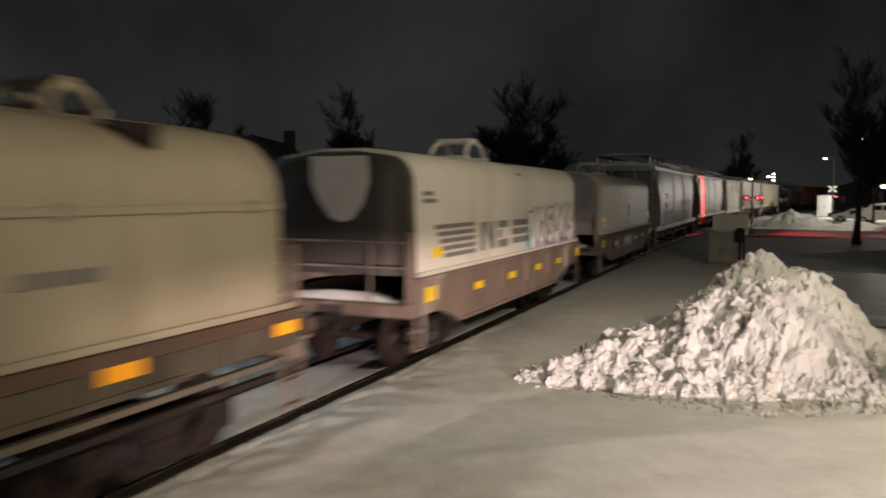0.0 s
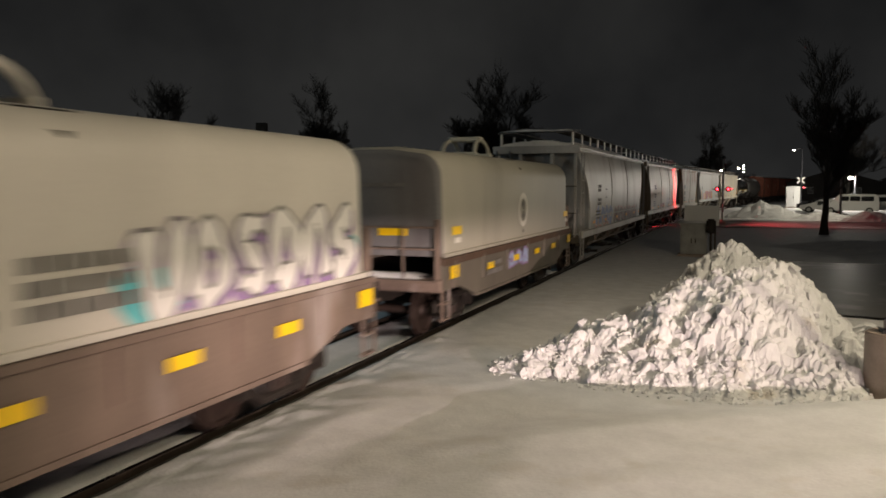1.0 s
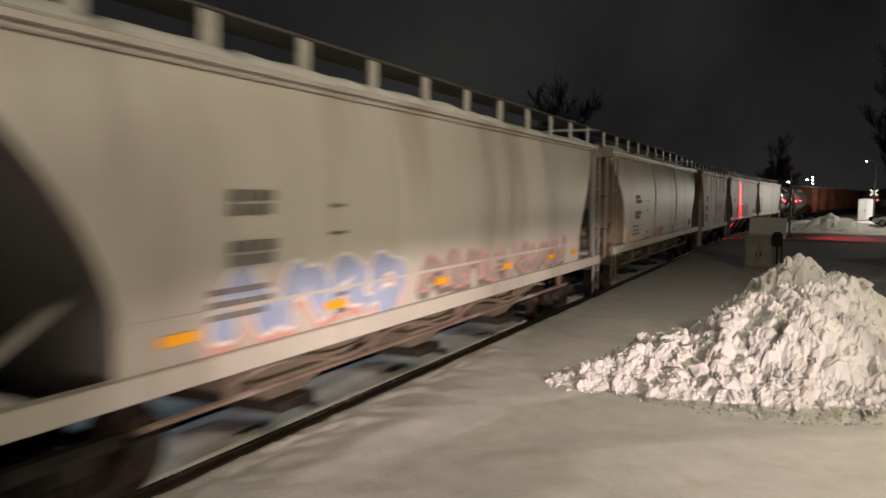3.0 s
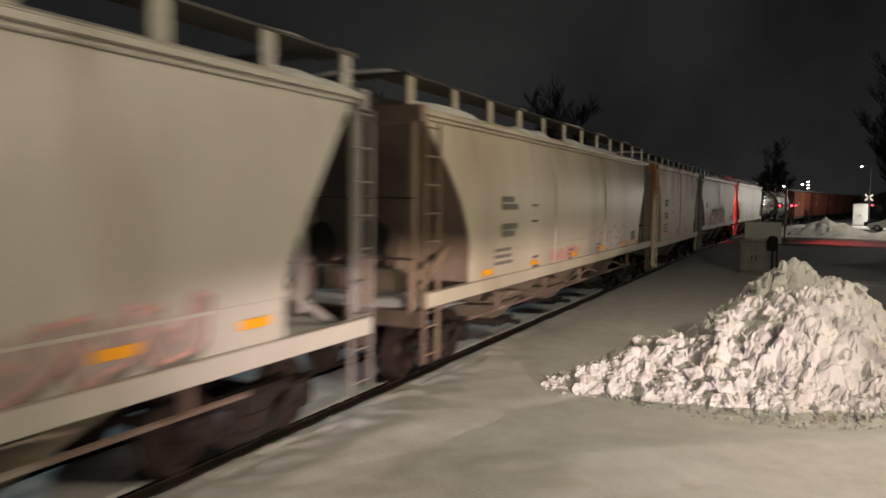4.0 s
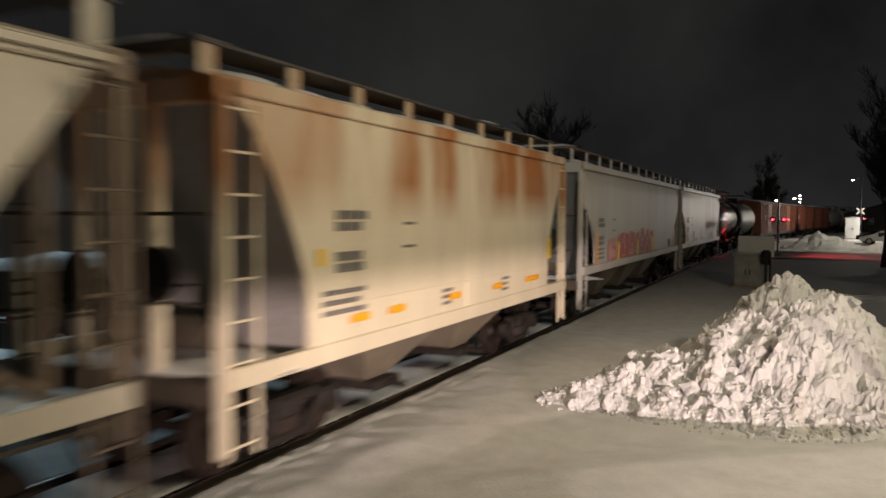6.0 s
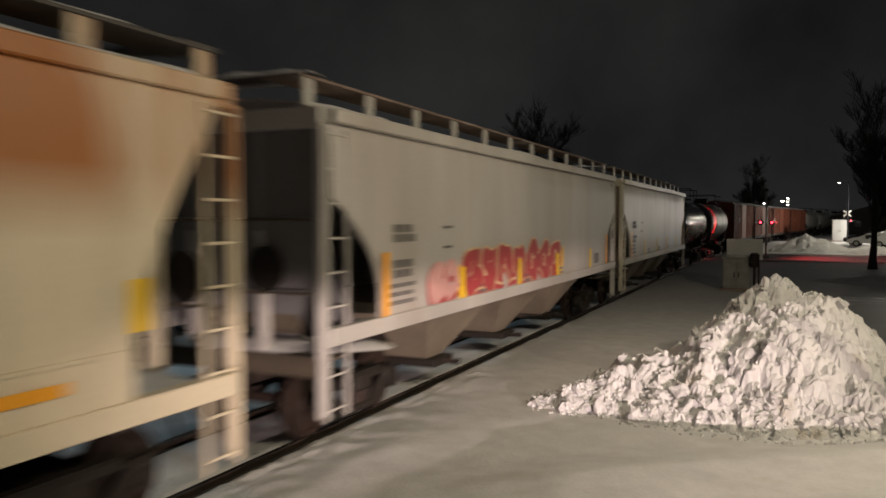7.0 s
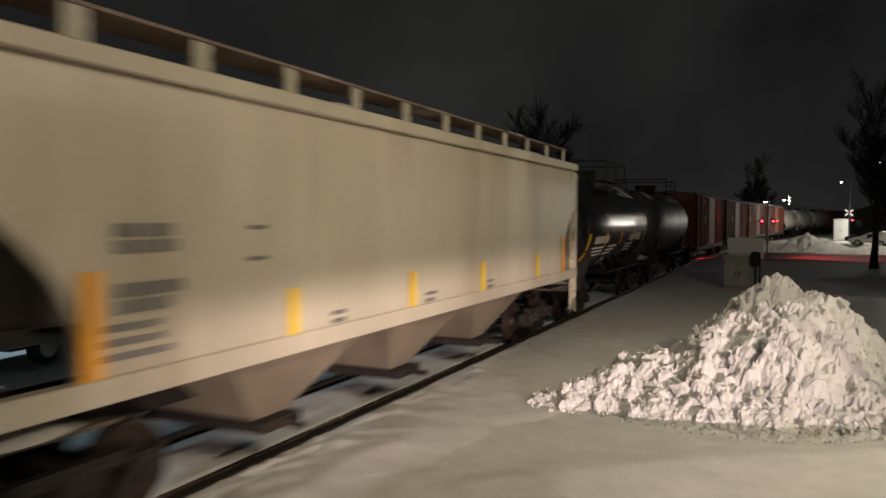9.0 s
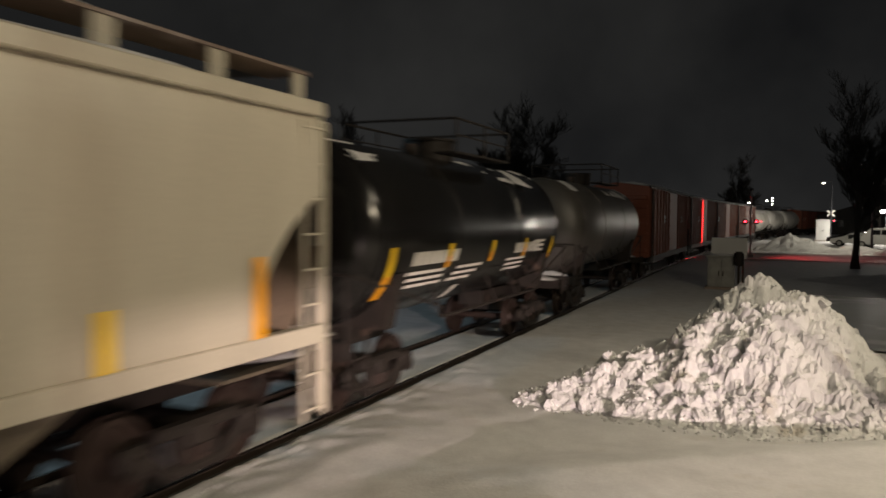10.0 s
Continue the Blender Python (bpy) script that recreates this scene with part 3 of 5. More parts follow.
# -- coil cars --
def coil_car(s0, length, hood_mat, label, seam=False, art="", end_mat=None, turning=True, sill_mat=None, low=0.68):
    """A steel coil car: a deep side sill on two trucks under a rounded hood with lifting brackets."""
    car = thing("coil_car", label, "freight car", "cars of the train")
    h = length / 2
    # side sills and deck
    for s in (-1, 1):
        bm = fresh()
        a, b = sorted((s * 1.42, s * 1.52))
        rim = max(0.98, low)
        prof = [(-h, rim), (-h + 0.9, rim), (-h + 1.9, low), (h - 1.9, low), (h - 0.9, rim), (h, rim), (h, 1.56), (-h, 1.56)]
        loft(bm, [[(a, y, z) for y, z in prof], [(b, y, z) for y, z in prof]])
        block(bm, a - 0.02, b + 0.03, -h + 1.9, h - 1.9, low - 0.02, low + 0.04)
        y = -h + 0.5
        while y < h:
            block(bm, b if s > 0 else a - 0.05, b + 0.05 if s > 0 else a, y - 0.03, y + 0.03, rim + 0.02, 1.5)
            y += 1.75
        part("side_sill", bm, sill_mat or FROST, car)
        bm = fresh()
        block(bm, a - 0.04, b + 0.04, -h, h, 1.44 if sill_mat else 1.50, 1.58, 0.01)
        part("sill_flange", bm, FLANGE if sill_mat else FROST, car, "rusty top flange of the sill")
    if low > 1.0:
        for z, x, mat in ((0.98, 1.36, FROSTLIGHT), (0.80, 1.30, UNDER)):
            bm = fresh()
            block(bm, x - 0.05, x + 0.05, -h + 0.2, h - 0.2, z - 0.04, z + 0.03, 0.01)
            part("brake_rod", bm, mat, car, "snow-dusted rod below the sill")
    bm = fresh()
    block(bm, -1.42, 1.42, -h, h, 1.12, 1.24)
    block(bm, -0.25, 0.25, -h - 0.1, h + 0.1, 0.72, 1.12)
    part("deck", bm, UNDER, car)
    # hood
    hh = h - 0.12
    w = 1.47
    r = 0.66 if seam else 0.46
    shoulder = 3.58
    half = [(w, 1.6), (w, shoulder - r)]
    for k in range(1, 8):
        a = math.pi / 2 * k / 7
        half.append((w - r + r * math.cos(a), shoulder - r + r * math.sin(a)))
    half.append((0.4, shoulder + 0.085))
    prof = half + [(-x, z) for x, z in reversed(half)]
    bm = fresh()

    def hood_ring(y, k):
        return [(x * (0.5 + 0.5 * k if z < 1.7 else k), y, 1.6 + (z - 1.6) * (1 - (1 - k) * 0.55)) for x, z in prof]

    front = ((-hh, 0.86), (-hh + 0.03, 0.905), (-hh + 0.09, 0.945), (-hh + 0.2, 0.98), (-hh + 0.36, 1.0))
    back = tuple((-y, k) for y, k in reversed(front))
    loft(bm, [hood_ring(y, k) for y, k in (front[2:] if end_mat else front) + back])
    part("hood", bm, hood_mat, car, "", True)
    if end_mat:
        # end_mat darkens this face for its shade, on top of the soot
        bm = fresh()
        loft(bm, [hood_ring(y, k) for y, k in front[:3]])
        part("hood_end", bm, end_mat, car, "sooty hood end with shade in its paint", True)
        bm = fresh()
        pts = [(-0.55, 3.52), (0.5, 3.52), (0.52, 3.1), (0.42, 2.75), (0.22, 2.5), (0.02, 2.44), (-0.2, 2.52), (-0.42, 2.8), (-0.55, 3.1)]
        if art == "white":
            loft(bm, [[(x + 0.1, y, z) for x, z in pts] for y in (-hh - 0.03, -hh - 0.014)])
            part("snow_crust", bm, SNOW, car, "tongue of snow stuck to the hood end")
        else:
            block(bm, 0.15, 0.75, -hh - 0.02, -hh - 0.012, 1.98, 2.12)
            part("warning_label", bm, YELLOW, car, "yellow warning label")
            bm = fresh()
            block(bm, -0.2, 0.7, -hh - 0.02, -hh - 0.012, 2.9, 2.97)
            part("lettering", bm, INK, car)
    # base flange and seams of the hood
    bm = fresh()
    for s in (-1, 1):
        a, b = sorted((s * (w - 0.02), s * (w + 0.05)))
        block(bm, a, b, -hh + 0.02, hh - 0.02, 1.585, 1.66, 0.01)
        if seam:
            block(bm, a + 0.01, b - 0.02, -hh + 0.2, hh - 0.2, 2.72, 2.80, 0.01)
            y = -hh + 0.6
            while y < hh - 0.4:
                block(bm, a - 0.01, b + 0.01, y - 0.06, y + 0.06, 2.70, 2.83, 0.01)
                y += 1.2
    part("hood_flange", bm, hood_mat, car)
    # lifting brackets on top
    for yy in ((hh * 0.66, -hh * 0.55) if seam else (0.0,)):
        q, up = (0.42, 0.30) if seam else (0.8, 0.42)
        bm = fresh()
        block(bm, -0.42, 0.42, yy - 0.22 * q, yy + 0.22 * q, 3.60 + up, 3.72 + up, 0.03)
        bracket = part("lifting_bracket", bm, hood_mat, car, "steel lifting bracket on the hood")
        for e in (-1, 1):
            bm = fresh()
            block(bm, -0.5, 0.5, yy + e * 0.72 * q - 0.06, yy + e * 0.72 * q + 0.06, 3.58, 3.74, 0.02)
            part("foot", bm, hood_mat, bracket)
            bm = fresh()
            n = 12
            arc = [(e * (0.36 + 0.06 * abs(math.cos(math.pi * k / n))), yy - 0.72 * q * math.cos(math.pi * k / n), 3.64 + up * math.sin(math.pi * k / n)) for k in range(n + 1)]
            loft(bm, [[(x + 0.05 * math.cos(a), y - 0.05 * math.sin(a) * math.cos(math.pi * k / n), z + 0.05 * math.sin(a) * math.sin(math.pi * k / n)) for a in [math.pi * j / 3 for j in range(6)]] for k, (x, y, z) in enumerate(arc)])
            part("arch", bm, hood_mat, bracket)
        for s in (-1, 1):
            bm = fresh()
            loft(bm, [[(s * 1.12 + d, yy - 0.35, 3.56), (s * 1.12 + d, yy + 0.35, 3.56), (s * 1.42 + d, yy, 3.30)] for d in (0.0, s * 0.05)])
            part("bracket_gusset", bm, UNDER, car)
    # end platforms, steps and rails
    for e in (-1, 1):
        bm = fresh()
        block(bm, -1.5, 1.5, e * h - 0.1, e * h + 0.12, 0.95, 1.2, 0.03)
        part("end_platform", bm, FROST, car)
        bm = fresh()
        block(bm, -1.45, 1.45, e * h - 0.08 + e * 0.25, e * h + 0.08 + e * 0.25, 1.16, 1.2)
        part("platform_step", bm, FROST, car)
        bm = fresh()
        for x in (-1.4, -0.75, 0.75, 1.4):
            rod(bm, (x, e * (h + 0.1), 1.2), (x, e * (h + 0.1), 2.15), 0.022, 6)
        rod(bm, (-1.4, e * (h + 0.1), 1.75), (1.4, e * (h + 0.1), 1.75), 0.02, 6)
        rod(bm, (-1.4, e * (h + 0.1), 2.15), (1.4, e * (h + 0.1), 2.15), 0.02, 6)
        part("end_rail", bm, FROST, car)
        for s in (-1, 1):
            bm = fresh()
            block(bm, s * 1.4 - 0.05, s * 1.4 + 0.05, e * h - 0.05, e * h + 0.05, 1.2, 2.3, 0.01)
            part("corner_post", bm, FROST, car)
        snow_patch(car, "platform_snow", e * h - 0.12, e * h + 0.3, -1.3, 1.2, 1.21, e * 3 + s0, 0.14)
        for s in (-1, 1):
            bm = fresh()
            for y in (e * (h - 0.15) - 0.17, e * (h - 0.15) + 0.17):
                block(bm, s * 1.5 - 0.02, s * 1.5 + 0.02, y - 0.02, y + 0.02, 0.42, 1.0)
            for z in (0.43, 0.72):
                block(bm, s * 1.5 - 0.08, s * 1.5 + 0.02, e * (h - 0.15) - 0.17, e * (h - 0.15) + 0.17, z, z + 0.03)
            part("step", bm, FROST, car)
        coupler(car, e * (h + 0.68))
        make_truck(car, e * (h - 1.75), turning)
    # reflective tape on the sill
    for k, y in enumerate((-h + 0.25, -h * 0.55, -h * 0.18, h * 0.18, h * 0.52, h - 0.55)):
        big = k in (0, 5)
        patch(car, "reflector", ORANGE if seam else YELLOW, 1.56, y, y + (0.42 if big else 0.46), 1.32 if seam else 1.18 if big else 1.14, 1.46 if seam else 1.42 if big else 1.28, "yellow reflective tape")
    if art == "white":
        x = w + 0.012
        for k in range(5):
            patch(car, "stripe", INK, x, -h + 0.8 + 0.10 * k, -h + 2.6 + 0.02 * k, 2.32 - 0.125 * k, 2.395 - 0.125 * k)
        bm = fresh()
        for y0, pts in ((-h + 2.95, ((0, 0), (0.22, 0), (0.22, 0.55), (0, 0.55))), (-h + 3.2, ((0, 0.55), (0.18, 0.55), (0.5, 0), (0.32, 0))),
                        (-h + 3.55, ((0, 0), (0.2, 0), (0.2, 0.55), (0, 0.55))), (-h + 3.95, ((0, 0), (0.65, 0), (0.65, 0.16), (0, 0.16))),
                        (-h + 3.95, ((0, 0.4), (0.65, 0.4), (0.65, 0.55), (0, 0.55))), (-h + 3.95, ((0, 0.2), (0.2, 0.2), (0.2, 0.36), (0, 0.36)))):
            bm.faces.new([bm.verts.new((x, y0 + a, 1.82 + b)) for a, b in pts])
        part("emblem", bm, INK, car)
        bars(car, INK, x, -h + 4.9, -h + 6.3, 2.36, 3, 0.13, 0.06, 4)
        graffiti(car, lambda z: w + 0.008, h - 4.7, h - 0.5, 1.68, 2.68, 6, SPRAYWHITE, INK, LILAC, 7, 0.17)
        graffiti(car, lambda z: w + 0.004, h - 5.0, h - 3.9, 1.7, 2.15, 1, TEAL, TEAL, None, 3)
        graffiti(car, lambda z: w + 0.004, h - 0.9, h - 0.45, 1.9, 2.25, 1, TEAL, TEAL, None, 2)
        patch(car, "warning_label", YELLOW, w + 0.012, -h + 0.7, -h + 1.1, 1.86, 2.02, "yellow warning label")
        bars(car, INK, w + 0.012, -h + 0.35, -h + 0.85, 2.95, 2, 0.07, 0.05, 12)
    elif art == "grey":
        x = w + 0.012
        bm = fresh()
        n = 24
        ring = [(x, 0.1 + 0.42 * math.cos(2 * math.pi * k / n), 2.32 + 0.42 * math.sin(2 * math.pi * k / n)) for k in range(n)]
        hole = [(x, 0.1 + 0.29 * math.cos(2 * math.pi * k / n), 2.32 + 0.29 * math.sin(2 * math.pi * k / n)) for k in range(n)]
        o, i = [bm.verts.new(p) for p in ring], [bm.verts.new(p) for p in hole]
        for k in range(n):
            bm.faces.new((o[k], o[(k + 1) % n], i[(k + 1) % n], i[k]))
        part("emblem", bm, WHITEINK, car, "pale ring emblem")
        bm = fresh()
        for z in (2.46, 2.18):
            rod(bm, (x, 0.1, z), (x + 0.006, 0.1, z), 0.13, 4)
        part("emblem_centre", bm, INK, car)
        patch(car, "lettering", INK, x, 0.05, 0.15, 1.76, 1.84)
        for y in (-h + 0.55, h - 0.75):
            patch(car, "warning_label", YELLOW, x, y, y + 0.5, 1.98, 2.14, "yellow warning label")
            patch(car, "lettering", WHITEINK, x, y + 0.15, y + 0.45, 1.82, 1.92)
        bars(car, INK, 1.56, -h + 2.4, -h + 3.6, 1.3, 2, 0.1, 0.08, 9)
        graffiti(car, lambda z: 1.553, -h + 4.0, -h + 5.8, 1.0, 1.42, 3, BLUE, LILAC, None, 5)
    else:
        x = w + 0.012
        bars(car, INK, x, h - 3.6, h - 2.6, 2.3, 1, 0.12, 0.05, 2)
    CARS.append((car, s0, h - 1.75))
    return car


# -- covered hoppers --
def hopper_car(s0, length, body_mat, label, style="round", bays=3, art="", turning=True, roof_snow=1.0, end_mat=None, sill=1.36):
    """A covered hopper: body with sloping ends, roof with hatches, running boards on posts, ladders, bays and trucks."""
    car = thing("hopper_car", label, "freight car", "cars of the train")
    h = length / 2
    w, eave = 1.58, 4.11
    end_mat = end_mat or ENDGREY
    board = {"round": 4.72, "flat": 4.65, "short": 4.62}[style]
    inset = {"round": 1.85, "flat": 1.75, "short": 1.45}[style]

    def side_x(z):
        k = (z - sill) / (eave - sill)
        if style == "round":
            return w - 0.22 * max(0, k - 0.45) ** 2 / 0.3 - 0.05 * (1 - k)
        return w - (0.05 * max(0, k - 0.85) / 0.15 if k > 0.85 else 0)

    def end_y(z):
        """Where the side ends, from the car's end, at height z."""
        k = (z - sill) / (eave - sill)
        if style != "flat":
            u = min(1.0, (1 - k) / 0.82)
            return 0.24 + (inset - 0.24) * (1 - (1 - u) ** 1.45)
        t = max(0.0, k - 0.12) / 0.5
        return 0.2 if t >= 1 else 0.2 + 1.2 * (1 - t ** 1.7) ** 0.85

    zs = [sill + (eave - sill) * i / 24 for i in range(25)]
    # side sheets
    for s in (-1, 1):
        bm = fresh()
        outer, inner = [], []
        for z in zs:
            e = end_y(z)
            ys = [-h + e + (length - 2 * e) * k / 8 for k in range(9)]
            outer.append([bm.verts.new((s * side_x(z), y, z)) for y in ys])
            inner.append([bm.verts.new((s * (side_x(z) - 0.05), y, z)) for y in ys])
        for a, b in zip(outer, outer[1:]):
            for k in range(8):
                bm.faces.new((a[k], a[k + 1], b[k + 1], b[k]))
        for a, b in zip(inner, inner[1:]):
            for k in range(8):
                bm.faces.new((a[k], b[k], b[k + 1], a[k + 1]))
        for k in (0, 8):
            for (a, b), (c, d) in zip(zip(outer, outer[1:]), zip(inner, inner[1:])):
                bm.faces.new((a[k], b[k], d[k], c[k]))
        part("side_sheet", bm, body_mat, car, "", True)
        # eave, side sill, panel seams
        bm = fresh()
        x = s * side_x(eave)
        lip = 0.11 if style == "flat" else 0.07
        block(bm, min(x, x + s * lip), max(x, x + s * lip), -h + 0.2, h - 0.2, eave - 0.04, eave + 0.13, 0.015)
        part("eave", bm, body_mat, car)
        bm = fresh()
        a, b = sorted((s * (w - 0.12), s * (w + 0.045)))
        block(bm, a, b, -h + 0.15, h - 0.15, sill - 0.20, sill + 0.02, 0.015)
        part("side_sill", bm, body_mat, car)
        if style != "flat":
            bm = fresh()
            for k in range(1, bays):
                y = -h + 2 + (length - 4) * k / bays
                prev = None
                for z in zs:
                    p = (s * (side_x(z) + 0.006), y, z)
                    if prev:
                        rod(bm, prev, p, 0.018, 5)
                    prev = p
            zl = sill + 0.42
            block(bm, min(s * side_x(zl), s * (side_x(zl) + 0.02)), max(s * side_x(zl), s * (side_x(zl) + 0.02)), -h + end_y(zl) + 0.05, h - end_y(zl) - 0.05, zl, zl + 0.035)
            part("panel_seam", bm, body_mat, car)
    # ends: slope sheet, top sheet; end_mat carries their shade as darker paint
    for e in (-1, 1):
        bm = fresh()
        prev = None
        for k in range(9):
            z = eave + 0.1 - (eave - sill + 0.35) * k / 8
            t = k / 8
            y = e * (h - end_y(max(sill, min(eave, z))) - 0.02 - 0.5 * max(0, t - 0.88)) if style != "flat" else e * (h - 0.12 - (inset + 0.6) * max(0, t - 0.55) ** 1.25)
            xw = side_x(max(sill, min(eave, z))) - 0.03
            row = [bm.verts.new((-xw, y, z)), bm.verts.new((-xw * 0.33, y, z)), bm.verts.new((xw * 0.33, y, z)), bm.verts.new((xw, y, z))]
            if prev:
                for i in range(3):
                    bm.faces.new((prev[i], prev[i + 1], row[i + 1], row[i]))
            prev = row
        part("end_sheet", bm, end_mat, car, "sooty end sheet with shade in its paint", True)
        bm = fresh()
        for x in (-0.55, 0.55):
            block(bm, x - 0.05, x + 0.05, min(e * (h - 0.12), e * (h - 0.28)), max(e * (h - 0.12), e * (h - 0.28)), 1.2, 4.05)
        for s in (-1, 1):
            cx, cw = (1.36, 0.035) if style == "round" else (1.5, 0.05)
            block(bm, s * cx - cw, s * cx + cw, min(e * (h - 0.02), e * (h - 0.18)), max(e * (h - 0.02), e * (h - 0.18)), 0.5 if style != 'round' else 1.15, 4.04, 0.01)
            if style == "round":
                rod(bm, (s * 1.2, e * (h - 0.2), 1.2), (s * 1.1, e * (h - inset - 0.2), 2.2), 0.05, 6)
        block(bm, -1.5, 1.5, min(e * (h - 0.05), e * (h - 0.25)), max(e * (h - 0.05), e * (h - 0.25)), 4.0, 4.26, 0.01)
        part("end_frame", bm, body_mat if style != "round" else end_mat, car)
        bm = fresh()
        block(bm, -1.5, 1.5, min(e * (h - 0.02), e * (h - 0.3)), max(e * (h - 0.02), e * (h - 0.3)), 0.98, 1.24, 0.02)
        block(bm, -1.45, 1.45, min(e * h, e * (h - 1.9)), max(e * h, e * (h - 1.9)), 1.14, 1.18)
        rod(bm, (-1.4, e * (h - 0.03), 2.0), (1.4, e * (h - 0.03), 2.0), 0.02, 6)
        rod(bm, (-1.4, e * (h - 0.03), 2.9), (1.4, e * (h - 0.03), 2.9), 0.02, 6)
        rod(bm, (-0.8, e * (h - 0.9), 1.55), (0.7, e * (h - 0.9), 1.55), 0.2, 12)
        part("end_platform", bm, GRIMESILL, car)
        snow_patch(car, "platform_snow", min(e * (h - 1.5), e * (h - 0.02)), max(e * (h - 1.5), e * (h - 0.02)), -1.4, 1.4, 1.21, s0 + e, 0.16)
        ladder(car, 1.56, e * (h - 0.32), 0.45, 4.0, 0.46, end_mat if style == "round" else body_mat)
        ladder(car, -1.1, e * (h + 0.02), 1.2, 4.1, 0.46, ENDGREY, "x")
        bm = fresh()
        rod(bm, (0.75, e * (h + 0.0), 2.3), (0.75, e * (h + 0.04), 2.3), 0.28, 16)
        part("brake_wheel", bm, UNDER, car)
        coupler(car, e * (h + 0.53))
        make_truck(car, e * (h - 1.75), turning)
    # roof
    bm = fresh()
    prof = [(-1.5, eave + 0.08), (-1.1, 4.34), (-0.5, 4.42), (0.5, 4.42), (1.1, 4.34), (1.5, eave + 0.08), (1.5, eave + 0.02), (-1.5, eave + 0.02)]
    loft(bm, [[(x, y, z) for x, z in prof] for y in (-h + 0.2, h - 0.2)])
    part("roof", bm, body_mat, car)
    n = int((length - 1.6) / 1.47)
    for k in range(n):
        y = -h + 0.8 + (length - 1.6) * (k + 0.5) / n
        bm = fresh()
        block(bm, -0.42, 0.42, y - 0.6, y + 0.6, 4.40, 4.50, 0.03)
        part("roof_hatch", bm, body_mat, car)
    for s in (-1, 1):
        bm = fresh()
        block(bm, s * 0.98 - 0.30, s * 0.98 + 0.30, -h + 0.02, h - 0.02, board - 0.035, board)
        part("running_board", bm, ENDGREY if style != "flat" else FROST, car)
        post = None
        for k in range(n + 2):
            y = -h + 0.2 + (length - 0.4) * k / (n + 1)
            if post is None:
                bm = fresh()
                block(bm, s * 1.24 - 0.015, s * 1.24 + 0.015, -0.10, 0.10, 4.24, board - 0.035)
                post = part("board_post", bm, body_mat, car)
                post.matrix_basis = pose(0, y, 0)
            else:
                again(post, car, pose(0, y, 0))
    for e in (-1, 1):
        bm = fresh()
        block(bm, -1.28, 1.28, min(e * (h - 0.02), e * (h - 0.5)), max(e * (h - 0.02), e * (h - 0.5)), board + 0.002, board + 0.02)
        part("end_running_board", bm, ENDGREY, car)
    rng = random.Random(int(s0 * 10))
    if roof_snow:
        y = -h + 0.3
        while y < h - 1:
            d = rng.uniform(0.8, 3.4)
            if rng.random() < 0.75 * roof_snow:
                snow_patch(car, "roof_snow", y, min(h - 0.3, y + d), 1.10, 1.48, 4.345, y, 0.10, -0.40)
            if rng.random() < 0.4 * roof_snow:
                snow_patch(car, "board_snow", y, min(h - 0.1, y + d * 0.5), 0.72, 1.25, board + 0.01, y + 9, 0.09)
            y += d
        snow_patch(car, "end_snow", -h + 0.05, -h + 0.75, -1.1, 1.2, board + 0.03, s0 + 2, 0.1)
    # bays
    span = length - 2 * (inset + 1.4)
    for k in range(bays):
        yc = -span / 2 + span * (k + 0.5) / bays
        hw = span / bays / 2 * 0.96
        bm = fresh()
        loft(bm, [[(-1.45, yc - hw, sill - 0.02), (1.45, yc - hw, sill - 0.02), (1.45, yc + hw, sill - 0.02), (-1.45, yc + hw, sill - 0.02)],
                  [(-0.75, yc - 0.32, 0.42), (0.75, yc - 0.32, 0.42), (0.75, yc + 0.32, 0.42), (-0.75, yc + 0.32, 0.42)]])
        part("discharge_bay", bm, BAYDIRT, car, "dusty discharge bay")
        bm = fresh()
        block(bm, -0.95, 0.95, yc - 0.4, yc + 0.4, 0.28, 0.42, 0.02)
        rod(bm, (0.9, yc, 0.35), (1.25, yc, 0.35), 0.05, 8)
        part("discharge_gate", bm, UNDER, car)
    bm = fresh()
    block(bm, -0.22, 0.22, -h, h, 0.75, 1.2)
    part("centre_sill", bm, UNDER, car)
    if style == "round":
        bm = fresh()
        prev = None
        for k in range(int(span) * 3):
            y = -span / 2 + k / 3
            p = (1.5, y, 1.02 + 0.09 * math.sin(k * 0.75))
            if prev:
                rod(bm, prev, p, 0.025, 5)
            prev = p
        for y in (-span / 2, -span / 4, 0, span / 4, span / 2):
            block(bm, 1.44, 1.52, y - 0.04, y + 0.04, 0.9, 1.2)
        rod(bm, (1.35, -span / 2 - 1, 0.82), (1.35, span / 2 + 1, 0.82), 0.035, 6)
        part("train_line_pipe", bm, FROST, car)
    # reflectors and lettering
    X = lambda z: side_x(z) + 0.016
    if style == "flat":
        for k, y in enumerate((-h + 1.4, -h + 4.1, -1.3, 1.5, h - 3.6, h - 1.55)):
            tall = k in (0, 5)
            patch(car, "reflector", ORANGE if tall else YELLOW, X(1.9) + 0.02, y, y + 0.17, 1.58, 2.45 if tall else 2.1, "yellow reflective strip")
    else:
        for k, y in enumerate((-h + 2.3, -h * 0.45, -h * 0.12, h * 0.2, h * 0.5, h - 2.6)):
            patch(car, "reflector", ORANGE, X(1.62) + 0.01, y, y + 0.46, 1.56, 1.66, "orange reflective strip")
    if style == "short":
        patch(car, "reflector", YELLOW, X(2.3), h - 1.5, h - 1.3, 1.95, 2.4, "yellow reflective strip")
        patch(car, "reflector", YELLOW, X(2.3), -h + 1.6, -h + 1.75, 2.3, 2.5, "yellow reflective strip")
    yl = {"round": -h + 3.2, "flat": -h + 1.75, "short": -h + 2.0}[style]
    lw = 0.85 if style == "round" else 0.75
